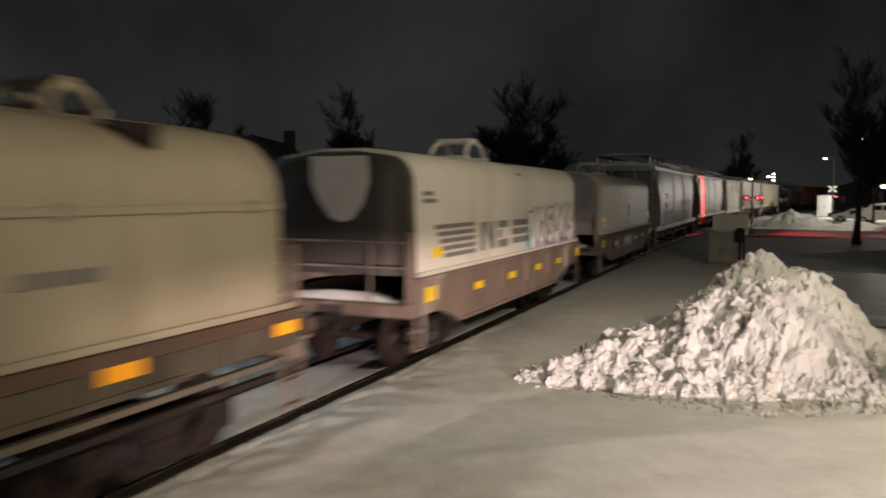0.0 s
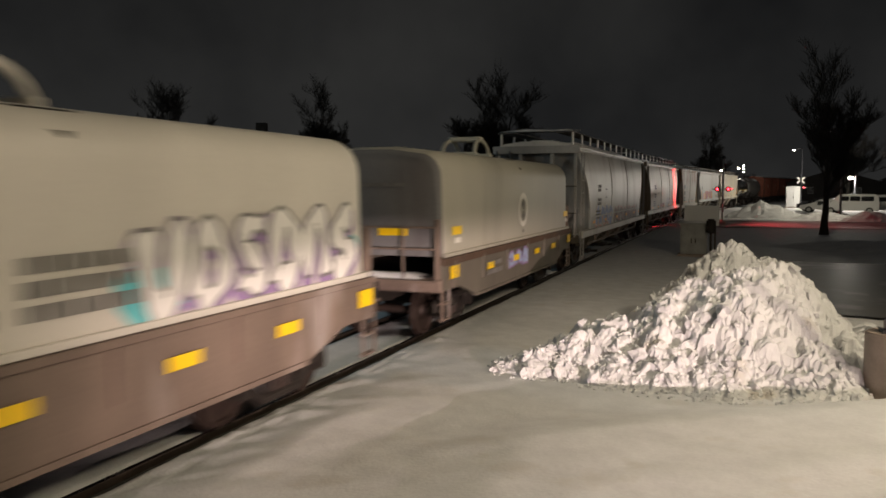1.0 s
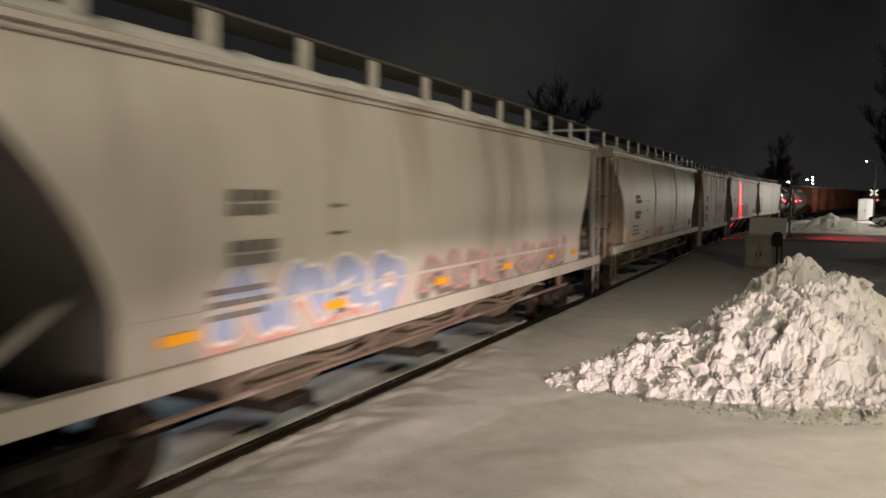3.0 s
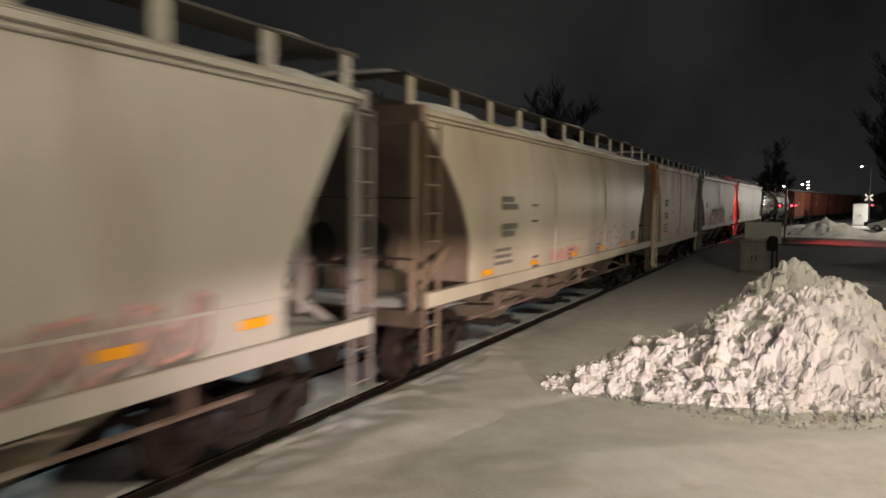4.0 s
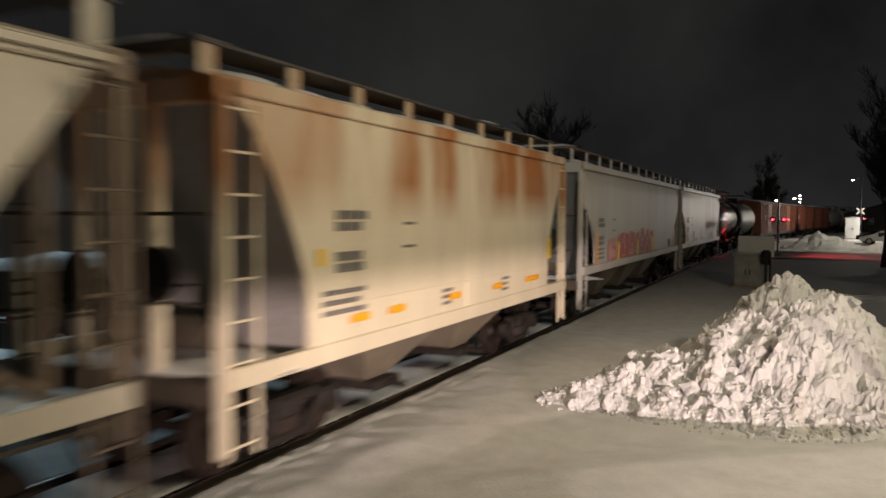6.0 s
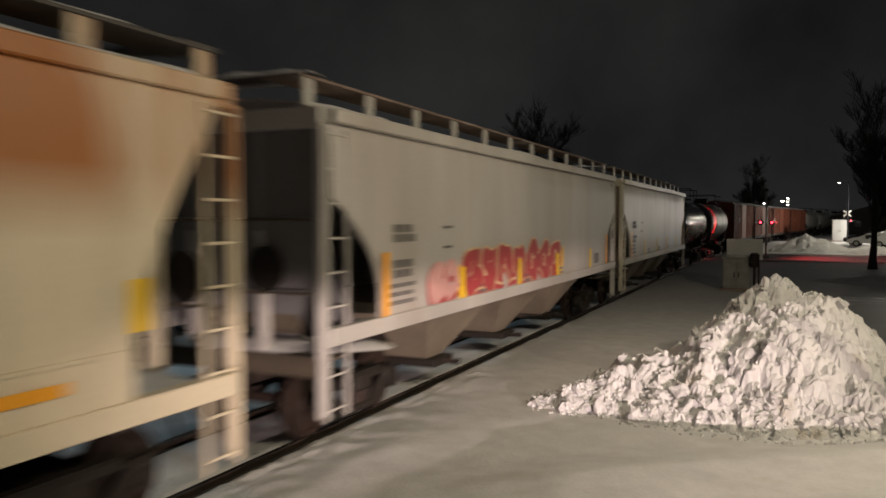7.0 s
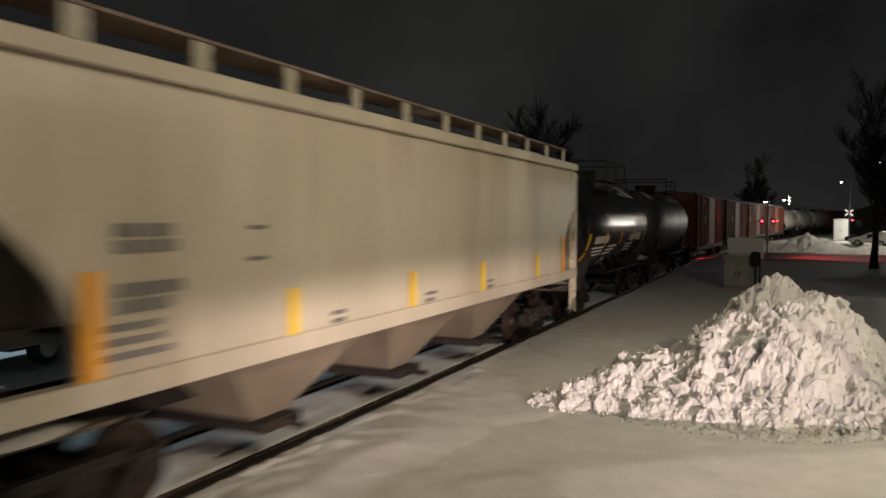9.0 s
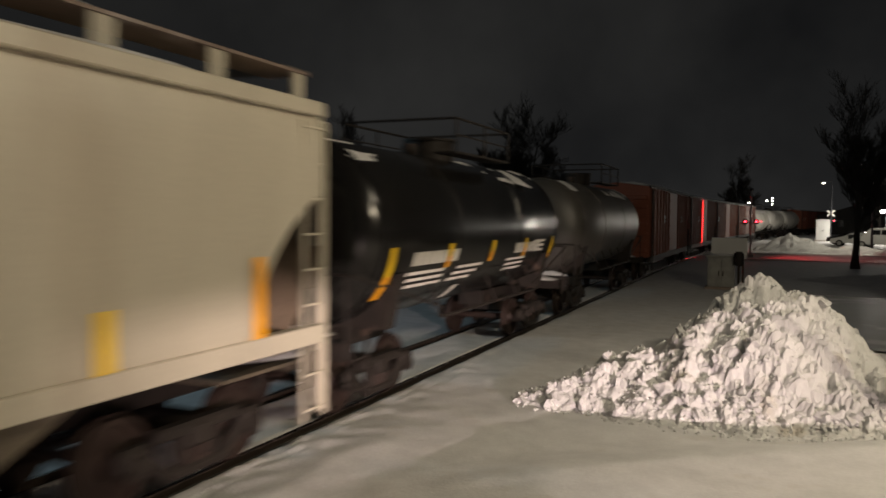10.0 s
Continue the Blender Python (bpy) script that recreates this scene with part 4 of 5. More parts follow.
    for z, rws in ((2.95, 1), (2.45, 1)):
        bars(car, INK, X(z) + (0.0 if style != "round" else 0.012), yl, yl + lw, z - (0.12 if style == "flat" else 0), 2, 0.11, 0.03, int(s0) + int(z * 10))
    bars(car, INK, X(2.7), yl + 1.7, yl + 2.1, 2.8, 2, 0.04, 0.28, int(s0) + 3)
    bars(car, INK, X(2.0), yl - 0.3, yl + 0.7, 2.0, 3, 0.06, 0.06, int(s0) + 5)
    for k in range(3):
        y = -h + 5 + k * 2.6
        if y < h - 3:
            bars(car, INK, X(1.8), y, y + 0.4, 1.75, 3, 0.05, 0.05, int(s0) + 7 + k)
    if art in ("red", "faint"):
        bm = fresh()
        block(bm, X(1.85), X(1.85) + 0.03, h - inset - 1.2, h - inset - 0.75, 1.66, 1.94, 0.01)
        part("placard", bm, INK, car, "dark metal placard board")
    if art == "red":
        graffiti(car, lambda z: w + 0.008, -4.2, 1.9, 1.62, 2.4, 7, RED, PALEGOLD, RED, 21, 0.17)
        graffiti(car, lambda z: w + 0.010, 1.55, 2.2, 1.5, 2.35, 1, GOLD, GOLD, None, 23)
        graffiti(car, lambda z: w + 0.010, -4.4, -3.8, 1.55, 2.2, 1, GOLD, GOLD, None, 24)
        graffiti(car, lambda z: w + 0.004, -5.5, -4.3, 1.62, 2.25, 2, PINK, PINK, RED, 22)
    elif art == "blue":
        graffiti(car, side_x, -h + 3.0, -h + 6.8, 1.42, 2.15, 4, BLUE, SPRAYWHITE, PINK, 31, 0.15)
        graffiti(car, side_x, -h + 7.2, h - 3.0, 1.42, 2.05, 9, MAUVE, PINK, INK, 32, 0.13)
    elif art == "faint":
        graffiti(car, side_x, -h + 6.2, -h + 8.5, 1.52, 1.78, 4, PINK, PINK, None, 41)
        graffiti(car, side_x, -h + 9.5, h - 3.4, 1.55, 2.1, 4, LTGREY, MAUVE, None, 42)
    CARS.append((car, s0, h - 1.75))
    return car


# -- tank cars --
def tank_car(s0, length, mat, label, art="", turning=True):
    """A tank car: barrel with dished heads on a stub sill, top fittings with a railed platform, ladders and trucks."""
    car = thing("tank_car", label, "freight car", "cars of the train")
    h = length / 2
    r, zc, hb = 1.47, 2.62, h - 0.55
    n = 40
    rings = []
    for y, k in ((-hb, 0.05), (-hb + 0.05, 0.45), (-hb + 0.17, 0.75), (-hb + 0.34, 0.93), (-hb + 0.55, 1.0), (-hb / 3, 1.0), (hb / 3, 1.0), (hb - 0.55, 1.0), (hb - 0.34, 0.93), (hb - 0.17, 0.75), (hb - 0.05, 0.45), (hb, 0.05)):
        rings.append([(r * k * math.cos(2 * math.pi * i / n), y, zc + r * k * math.sin(2 * math.pi * i / n)) for i in range(n)])
    bm = fresh()
    loft(bm, rings)
    part("barrel", bm, mat, car, "", True)
    for y in (-hb + 0.56, -hb / 3, hb / 3, hb - 0.56):
        bm = fresh()
        rr = [[(k * math.cos(2 * math.pi * i / n), yy, zc + k * math.sin(2 * math.pi * i / n)) for i in range(n)] for yy, k in ((y - 0.04, r), (y - 0.03, r + 0.012), (y + 0.03, r + 0.012), (y + 0.04, r))]
        loft(bm, rr, False)
        part("weld_band", bm, mat, car)
    for e in (-1, 1):
        bm = fresh()
        block(bm, -0.3, 0.3, min(e * (h - 0.05), e * (h - 3.4)), max(e * (h - 0.05), e * (h - 3.4)), 0.78, 1.16, 0.02)
        block(bm, -1.45, 1.45, min(e * (h - 0.02), e * (h - 0.24)), max(e * (h - 0.02), e * (h - 0.24)), 0.95, 1.2, 0.02)
        loft(bm, [[(-1.2, e * (h - 1.75) - 0.15, 1.15), (1.2, e * (h - 1.75) - 0.15, 1.15), (1.2, e * (h - 1.75) + 0.15, 1.15), (-1.2, e * (h - 1.75) + 0.15, 1.15)],
                  [(-1.38, e * (h - 1.75) - 0.15, 2.0), (1.38, e * (h - 1.75) - 0.15, 2.0), (1.38, e * (h - 1.75) + 0.15, 2.0), (-1.38, e * (h - 1.75) + 0.15, 2.0)]])
        part("stub_sill", bm, UNDER, car)
        bm = fresh()
        for s in (-1, 1):
            rod(bm, (s * 1.4, e * (h - 0.1), 1.2), (s * 1.4, e * (h - 0.1), 2.1), 0.022, 6)
            rod(bm, (s * 1.48, e * (h - 0.1), 2.1), (s * 1.48, e * (h - 3.2), 1.35), 0.02, 6)
        rod(bm, (-1.4, e * (h - 0.1), 2.1), (1.4, e * (h - 0.1), 2.1), 0.022, 6)
        part("end_rail", bm, UNDER, car)
        ladder(car, 1.5, e * (h - 0.28), 0.42, 1.25, 0.42, UNDER)
        snow_patch(car, "platform_snow", min(e * (h - 0.6), e * (h - 0.02)), max(e * (h - 0.6), e * (h - 0.02)), -1.2, 1.3, 1.21, s0 + e, 0.16)
        snow_patch(car, "barrel_snow", min(e * (hb - 0.5), e * (hb - 1.2)), max(e * (hb - 0.5), e * (hb - 1.6)), 0.3, 0.95, zc + 1.44, s0 + 4 * e, 0.09, -0.48)
        coupler(car, e * (h + 0.53))
        make_truck(car, e * (h - 1.75), turning)
    for k, y in enumerate((0.5, 1.6, 2.6)):
        snow_patch(car, "barrel_snow", y, y + 0.8, 0.35, 0.95 + 0.1 * k, zc + 1.428, s0 + k, 0.07, -0.52)
    # side walkway pipe and top fittings
    for s in (-1, 1):
        bm = fresh()
        rod(bm, (s * 1.5, -hb + 2.6, 1.2), (s * 1.5, hb - 2.6, 1.2), 0.03, 6)
        for k in range(5):
            y = (-hb + 2.6) + (2 * hb - 5.2) * k / 4
            rod(bm, (s * 1.5, y, 1.2), (s * 1.25, y, 1.75), 0.02, 5)
        part("side_pipe", bm, UNDER, car)
    bm = fresh()
    rod(bm, (0, 0, 4.0), (0, 0, 4.42), 0.5, 20)
    rod(bm, (0, 0, 4.42), (0, 0, 4.47), 0.55, 20)
    rod(bm, (0, -0.95, 4.0), (0, -0.95, 4.3), 0.16, 12)
    part("dome", bm, UNDER, car, "", True)
    bm = fresh()
    for x in (-1.0, 1.0):
        block(bm, x - 0.22, x + 0.22, -1.5, 1.5, 4.06, 4.1)
    for x in (-1.22, 1.22):
        for y in (-1.5, 0, 1.5):
            rod(bm, (x, y, 4.06), (x, y, 4.7), 0.025, 6)
        rod(bm, (x, -1.5, 4.7), (x, 1.5, 4.7), 0.025, 6)
        rod(bm, (x, -1.5, 4.4), (x, 1.5, 4.4), 0.015, 6)
    for y in (-1.5, 1.5):
        rod(bm, (-1.22, y, 4.7), (1.22, y, 4.7), 0.025, 6)
    part("top_platform", bm, UNDER, car)
    ladder(car, -1.52, 0.0, 1.2, 4.06, 0.5, UNDER)

    def skin(z):
        return math.sqrt(max(0.0, (r + 0.018) ** 2 - (z - zc) ** 2))

    def curved(name, y0, y1, z0, z1, m, lbl="", shift=0.0):
        bm = fresh()
        prev = None
        for k in range(7):
            z = z0 + (z1 - z0) * k / 6
            d = shift * k / 6
            row = (bm.verts.new((skin(z), y0 + d, z)), bm.verts.new((skin(z), y1 + d, z)))
            if prev:
                bm.faces.new((prev[0], prev[1], row[1], row[0]))
            prev = row
        part(name, bm, m, car, lbl)

    if art == "black":
        for k in range(5):
            y = -hb + 0.75 + (2 * hb - 1.7) * k / 4
            big = k in (0, 4)
            curved("reflector", y, y + 0.18, 1.62 if big else 2.0, 1.98 if big else 2.2, ORANGE, "orange reflective strip")
            curved("reflector", y, y + 0.18, 1.98 if big else 2.2, 2.42, YELLOW, "yellow reflective strip")
        for k in range(2):
            bm = fresh()
            rng = random.Random(60 + k)
            y = -hb + 1.6 + k * 5.2
            for q in range(7):
                wd = rng.uniform(0.18, 0.26)
                z0, z1 = 2.10, 2.32
                bm.faces.new([bm.verts.new(p) for p in ((skin(z0), y, z0), (skin(z0), y + wd, z0), (skin(z1), y + wd, z1), (skin(z1), y, z1))])
                y += wd + 0.05
            part("lettering", bm, WHITEINK, car)
        for k in range(3):
            z = 2.0 - 0.11 * k
            curved("stripe", -hb + 1.5 + 0.08 * k, -hb + 3.0 + 0.05 * k, z - 0.055, z, WHITEINK)
            curved("stripe", -hb + 3.6 - 0.1 * k, -hb + 4.9 - 0.2 * k, z - 0.055, z, WHITEINK)
            curved("stripe", -hb + 6.4 + 0.05 * k, -hb + 7.7, z - 0.055, z, WHITEINK)
            curved("stripe", -hb + 8.1 + 0.05 * k, -hb + 9.0, z + 0.3, z + 0.36, WHITEINK)
        curved("placard", -hb + 4.0, -hb + 4.25, 1.34, 1.6, WHITEINK, "", 0.0)
    CARS.append((car, s0, h - 1.75))
    return car


# -- boxcars --
def box_car(s0, length, mat, label, turning=False, seed=0):
    """A boxcar: ribbed steel sides, a sliding door, peaked roof under snow, ladders and trucks."""
    car = thing("box_car", label, "freight car", "cars of the train")
    h = length / 2
    bm = fresh()
    prof = [(-1.5, 1.08), (1.5, 1.08), (1.5, 4.3), (0, 4.5), (-1.5, 4.3)]
    loft(bm, [[(x, y, z) for x, z in prof] for y in (-h + 0.3, h - 0.3)])
    part("body", bm, mat, car)
    rib = None
    k = 0
    y = -h + 0.5
    while y < h - 0.3:
        if abs(y) > 1.6:
            if rib is None:
                bm = fresh()
                block(bm, 1.5, 1.57, -0.07, 0.07, 1.1, 4.28, 0.015)
                rib = part("side_rib", bm, mat, car)
                rib.matrix_basis = pose(0, y, 0)
            else:
                again(rib, car, pose(0, y, 0))
        y += 1.02
    bm = fresh()
    block(bm, 1.5, 1.58, -1.5, 1.5, 1.2, 4.2, 0.02)
    for z in (1.8, 2.5, 3.2, 3.8):
        block(bm, 1.58, 1.61, -1.45, 1.45, z - 0.05, z + 0.05)
    part("sliding_door", bm, mat, car)
    bm = fresh()
    for s in (-1, 1):
        block(bm, s * 1.5 - 0.06, s * 1.5 + 0.06, -h + 0.28, h - 0.28, 0.86, 1.12, 0.01)
        block(bm, s * 1.5 - 0.05, s * 1.5 + 0.05, -h + 0.28, h - 0.28, 4.24, 4.34, 0.01)
    block(bm, -0.3, 0.3, -h, h, 0.75, 1.08)
    part("side_sill", bm, UNDER, car)
    for e in (-1, 1):
        bm = fresh()
        for z in (1.4, 1.8, 2.2, 2.6, 3.0, 3.4, 3.8):
            block(bm, -1.4, 1.4, min(e * (h - 0.3), e * (h - 0.2)), max(e * (h - 0.3), e * (h - 0.2)), z - 0.09, z + 0.09, 0.03)
        part("end_corrugation", bm, mat, car)
        ladder(car, 1.6, e * (h - 0.6), 0.5, 4.2 if e < 0 else 2.2, 0.45, UNDER)
        coupler(car, e * (h + 0.4))
        make_truck(car, e * (h - 2.0), turning)
    for k in range(4):
        y0 = -h + 0.35 + k * (length - 0.7) / 4
        snow_patch(car, "roof_snow", y0, y0 + (length - 0.7) / 4, 0.0, 1.5, 4.52, seed + k, 0.16, -0.13)
    rng = random.Random(seed)
    for k in range(2):
        y = rng.uniform(-h + 1, h - 2.5)
        if abs(y) > 2:
            bars(car, WHITEINK, 1.512, y, y + 0.85, 3.0, 2, 0.16, 0.06, seed + k)
    CARS.append((car, s0, h - 2.0))
    return car


coil_car(1.4, 12.3, TAN, "tan coil car with a seamed steel hood and grimy sill", seam=True, low=1.16, sill_mat=GRIMESILL)
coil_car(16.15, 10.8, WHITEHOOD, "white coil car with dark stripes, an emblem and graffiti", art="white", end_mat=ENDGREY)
coil_car(29.85, 10.9, GREYHOOD, "grey coil car with a pale ring emblem", art="grey", sill_mat=FROSTLIGHT, end_mat=ENDLIGHT)
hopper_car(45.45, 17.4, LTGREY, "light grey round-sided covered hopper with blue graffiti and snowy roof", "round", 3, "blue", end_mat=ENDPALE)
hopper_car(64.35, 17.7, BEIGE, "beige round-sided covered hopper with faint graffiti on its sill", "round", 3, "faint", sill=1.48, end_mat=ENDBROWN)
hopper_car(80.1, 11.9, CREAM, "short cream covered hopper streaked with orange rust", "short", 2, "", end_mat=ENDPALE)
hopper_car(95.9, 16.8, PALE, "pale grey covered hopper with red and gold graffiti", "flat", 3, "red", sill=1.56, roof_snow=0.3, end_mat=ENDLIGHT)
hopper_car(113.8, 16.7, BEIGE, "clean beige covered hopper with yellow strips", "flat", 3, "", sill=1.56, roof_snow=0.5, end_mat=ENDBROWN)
tank_car(128.6, 11.7, BLACK, "black tank car with white lettering and orange strips", "black")
tank_car(141.6, 12.0, DKGREY, "dark grey tank car with a snowy railed top platform")
place = 149.2
for k in range(4):
    box_car(place + 8.1, 16.2, BOXRED, "oxide red ribbed boxcar with snow on its roof", False, 70 + k)
    place += 16.6
for k in range(3):
    tank_car(place + 7.3, 14.2, WHITETANK, "white tank car streaked with dirt", "", False)
    place += 15.2
for k in range(5):
    box_car(place + 8.1, 16.2, BOXRED, "oxide red ribbed boxcar with snow on its roof", False, 90 + k)
    place += 16.6

# ---- the crossing, the street and what stands round it ----


def crossing_signal(x, y, label, boards=True):
    """A crossing mast with crossbuck, two red lenses on dark round backings and a bell."""
    sig = thing("crossing_signal", label, "crossing signal", "crossing signals")
    bm = fresh()
    rod(bm, (0, 0, 0), (0, 0, 4.95), 0.06, 10)
    block(bm, -0.25, 0.25, -0.25, 0.25, 0, 0.25, 0.03)
    part("mast", bm, GREYMETAL, sig)
    if boards:
        bm = fresh()
        for a in (40, -40):
            block(bm, -0.6, 0.6, 0.05, 0.08, 3.65 - 0.1, 3.65 + 0.1, 0, Matrix.Rotation(radians(a), 4, "Y"))
        part("crossbuck", bm, WHITEINK, sig, "pale crossbuck boards")
    bm = fresh()
    rod(bm, (-0.75, 0, 2.66), (0.75, 0, 2.66), 0.04, 8)
    part("lamp_bar", bm, GREYMETAL, sig)
    for s in (-1, 1):
        bm = fresh()
        rod(bm, (s * 0.38, -0.02, 2.66), (s * 0.38, 0.02, 2.66), 0.20, 20)
        rod(bm, (s * 0.38, -0.22, 2.70), (s * 0.38, -0.03, 2.70), 0.16, 14)
        b = part("lamp_backing", bm, DARKPAINT, sig)
        bm = fresh()
        rod(bm, (s * 0.38, -0.245, 2.66), (s * 0.38, -0.225, 2.66), 0.07, 16)
        part("lens", bm, REDGLOW, b, "lit red signal lens")
    bm = fresh()
    blob(bm, (0, 0, 5.02), (0.14, 0.14, 0.12), 0.02, 2)
    part("bell", bm, DARKPAINT, sig)
    sig.matrix_basis = pose(x, y, 0, 0, 0, 0)
    return sig


def bare_tree(name, x, y, height, spread, seed, mat, label, twigs=5, lean=0.0, trunk=0.3, fine=0.013):
    """Tapered trunk and forked bare limbs down to fine twigs."""
    tree = thing(name, label, "tree")
    rng = random.Random(seed)
    tv, tf, cv, cf = [], [], [], []

    def tube(v, f, a, b, ra, rb, seg):
        d = (b - a).normalized()
        u = d.orthogonal().normalized()
        w = d.cross(u)
        base = len(v)
        for p, r in ((a, ra), (b, rb)):
            for i in range(seg):
                t = 2 * math.pi * i / seg
                v.append(tuple(p + u * (r * math.cos(t)) + w * (r * math.sin(t))))
        for i in range(seg):
            j = (i + 1) % seg
            f.append((base + i, base + j, base + seg + j, base + seg + i))

    def grow(a, d, length, r, level):
        steps = 3
        p = a
        for k in range(steps):
            d = (d + Vector((rng.uniform(-1, 1), rng.uniform(-1, 1), rng.uniform(-0.2, 0.6))) * 0.13).normalized()
            q = p + d * (length / steps)
            r2 = r * 0.82
            tube(cv, cf, p, q, r, r2, 5 if level < 2 else 3)
            p, r = q, r2
            if level < twigs and (k > 0 or level > 1):
                for _ in range(2 if level < twigs - 1 else 3):
                    ax = Vector((rng.uniform(-1, 1), rng.uniform(-1, 1), rng.uniform(-0.3, 0.5))).normalized()
                    nd = (d * 0.75 + ax * spread + Vector((0, 0, 0.25))).normalized()
                    grow(p, nd, length * rng.uniform(0.5, 0.72), max(fine, r * 0.6), level + 1)

    p, r = Vector((0, 0, -0.1)), trunk
    for k in range(7):
        q = p + Vector((0.06 * rng.uniform(-1, 1) + lean, 0.06 * rng.uniform(-1, 1), height * 0.085))
        tube(tv, tf, p, q, r * (1.25 if k == 0 else 1), r * 0.88, 10)
        p, r = q, r * 0.88
        if k >= 2:
            for _ in range(3):
                a = rng.uniform(0, 2 * math.pi)
                grow(p, Vector((math.cos(a) * spread * 1.6, math.sin(a) * spread * 1.6, 0.95)).normalized(), height * rng.uniform(0.17, 0.24), r * 0.42, 1)
    grow(p, Vector((0, 0, 1)), height * 0.35, r * 0.8, 1)
    raw("trunk", tv, tf, mat, tree, "", True)
    raw("crown", cv, cf, mat, tree)
    tree.matrix_basis = pose(x, y, 0)
    return tree


def car_wheel(parent, x, y, r, side):
    bm = fresh()
    rod(bm, (x - 0.1, y, r), (x + 0.1, y, r), r, 20)
    wheel = part("wheel", bm, RUBBER, parent)
    bm = fresh()
    rod(bm, (x + side * 0.1, y, r), (x + side * 0.115, y, r), r * 0.62, 14)
    part("rim", bm, GREYMETAL, wheel)


def vehicle(name, x, y, turn, length, width, height, mat, label, kind="van"):
    """A parked vehicle: shaped body, windows, wheels, lamps; x across, y along its length."""
    v = thing(name, label, kind, "parked vehicles")
    h, w = length / 2, width / 2
    if kind == "van":
        prof = [(-h, 0.35), (h, 0.35), (h, 0.95), (h - 0.85, 1.12), (h - 1.6, height - 0.06), (h - 2.2, height), (-h + 0.35, height - 0.02), (-h + 0.08, height - 0.3), (-h, 1.0)]
    else:
        prof = [(-h, 0.35), (h, 0.35), (h, 0.8), (h - 1.1, 0.95), (h - 1.9, height - 0.05), (h - 2.5, height), (-h + 0.9, height - 0.04), (-h + 0.3, 0.98), (-h, 0.9)]
    bm = fresh()
    loft(bm, [[(-w, a, min(b, 1.0)) if b < 1.0 else (-w * 0.86, a, b) for a, b in prof], [(w, a, min(b, 1.0)) if b < 1.0 else (w * 0.86, a, b) for a, b in prof]])
    bmesh.ops.bevel(bm, geom=list(bm.edges), offset=0.05, segments=2, affect="EDGES")
    part("body", bm, mat, v, "", True)
    for s in (-1, 1):
        x0 = s * (w * 0.9)
        for y0, y1 in ((-h + 0.5, -h + 1.6), (-h + 1.7, h - 2.6), (h - 2.5, h - 1.7)):
            if y1 - y0 < 0.2:
                continue
            bm = fresh()
            block(bm, x0 - 0.05, x0 + 0.05, y0, y1, height - 0.68, height - 0.22, 0.03)
            part("window", bm, GLASS, v)
        for yy in (-h + 0.85, h - 0.9):
            car_wheel(v, s * (w - 0.08), yy, 0.34, s)
        bm = fresh()
        block(bm, s * w * 0.75 - 0.12, s * w * 0.75 + 0.12, -h - 0.01, -h + 0.04, 0.8, 1.0)
        part("tail_lamp", bm, RED, v)
    bm = fresh()
    block(bm, -w * 0.7, w * 0.7, -h + 0.0, -h + 0.06, height - 0.7, height - 0.25, 0.02)
    part("rear_window", bm, GLASS, v)
    v.matrix_basis = pose(x, y, 0.05, 0, 0, turn)
    return v


def snow_heap(name, x, y, rx, ry, top, seed, label):
    xs = [i / 26 * 2 - 1 for i in range(27)]
    verts, faces = [], []
    for j in xs:
        for i in xs:
            d = math.hypot(i, j)
            px, py = x + i * rx, y + j * ry
            z = top * max(0, 1 - d ** 1.4) * (0.85 + 0.3 * noise.noise((px, py, seed))) + 0.14 * top * noise.noise((px * 2.5, py * 2.5, seed)) * (d < 1) - 0.06 - 0.2 * max(0, d - 0.95)
            verts.append((px, py, z))
    for j in range(26):
        for i in range(26):
            q = j * 27 + i
            faces.append((q, q + 1, q + 28, q + 27))
    tagged(raw(name, verts, faces, PILE), label, "snow pile")


def post_lamp(x, y, z, lens, label, size=0.22, arm=-1.0):
    """A street lamp: tapered pole, arm, head and lit lens."""
    l = thing("street_lamp", label, "street lamp", "street lamps")
    bm = fresh()
    rod(bm, (0, 0, 0), (0, 0, z + 0.25), 0.1, 8, 0.06)
    rod(bm, (0, 0, z + 0.2), (arm, 0, z + 0.12), 0.04, 6)
    part("pole", bm, DARKPAINT, l)
    bm = fresh()
    block(bm, arm - 0.35, arm + 0.35, -0.16, 0.16, z + 0.02, z + 0.2, 0.04)
    head = part("lamp_head", bm, DARKPAINT, l)
    bm = fresh()
    blob(bm, (arm, 0, z), (size, size, size * 0.6), 0.0, 2)
    part("lens", bm, lens, head, "lit lens")
    l.matrix_basis = pose(x - arm, y, 0)


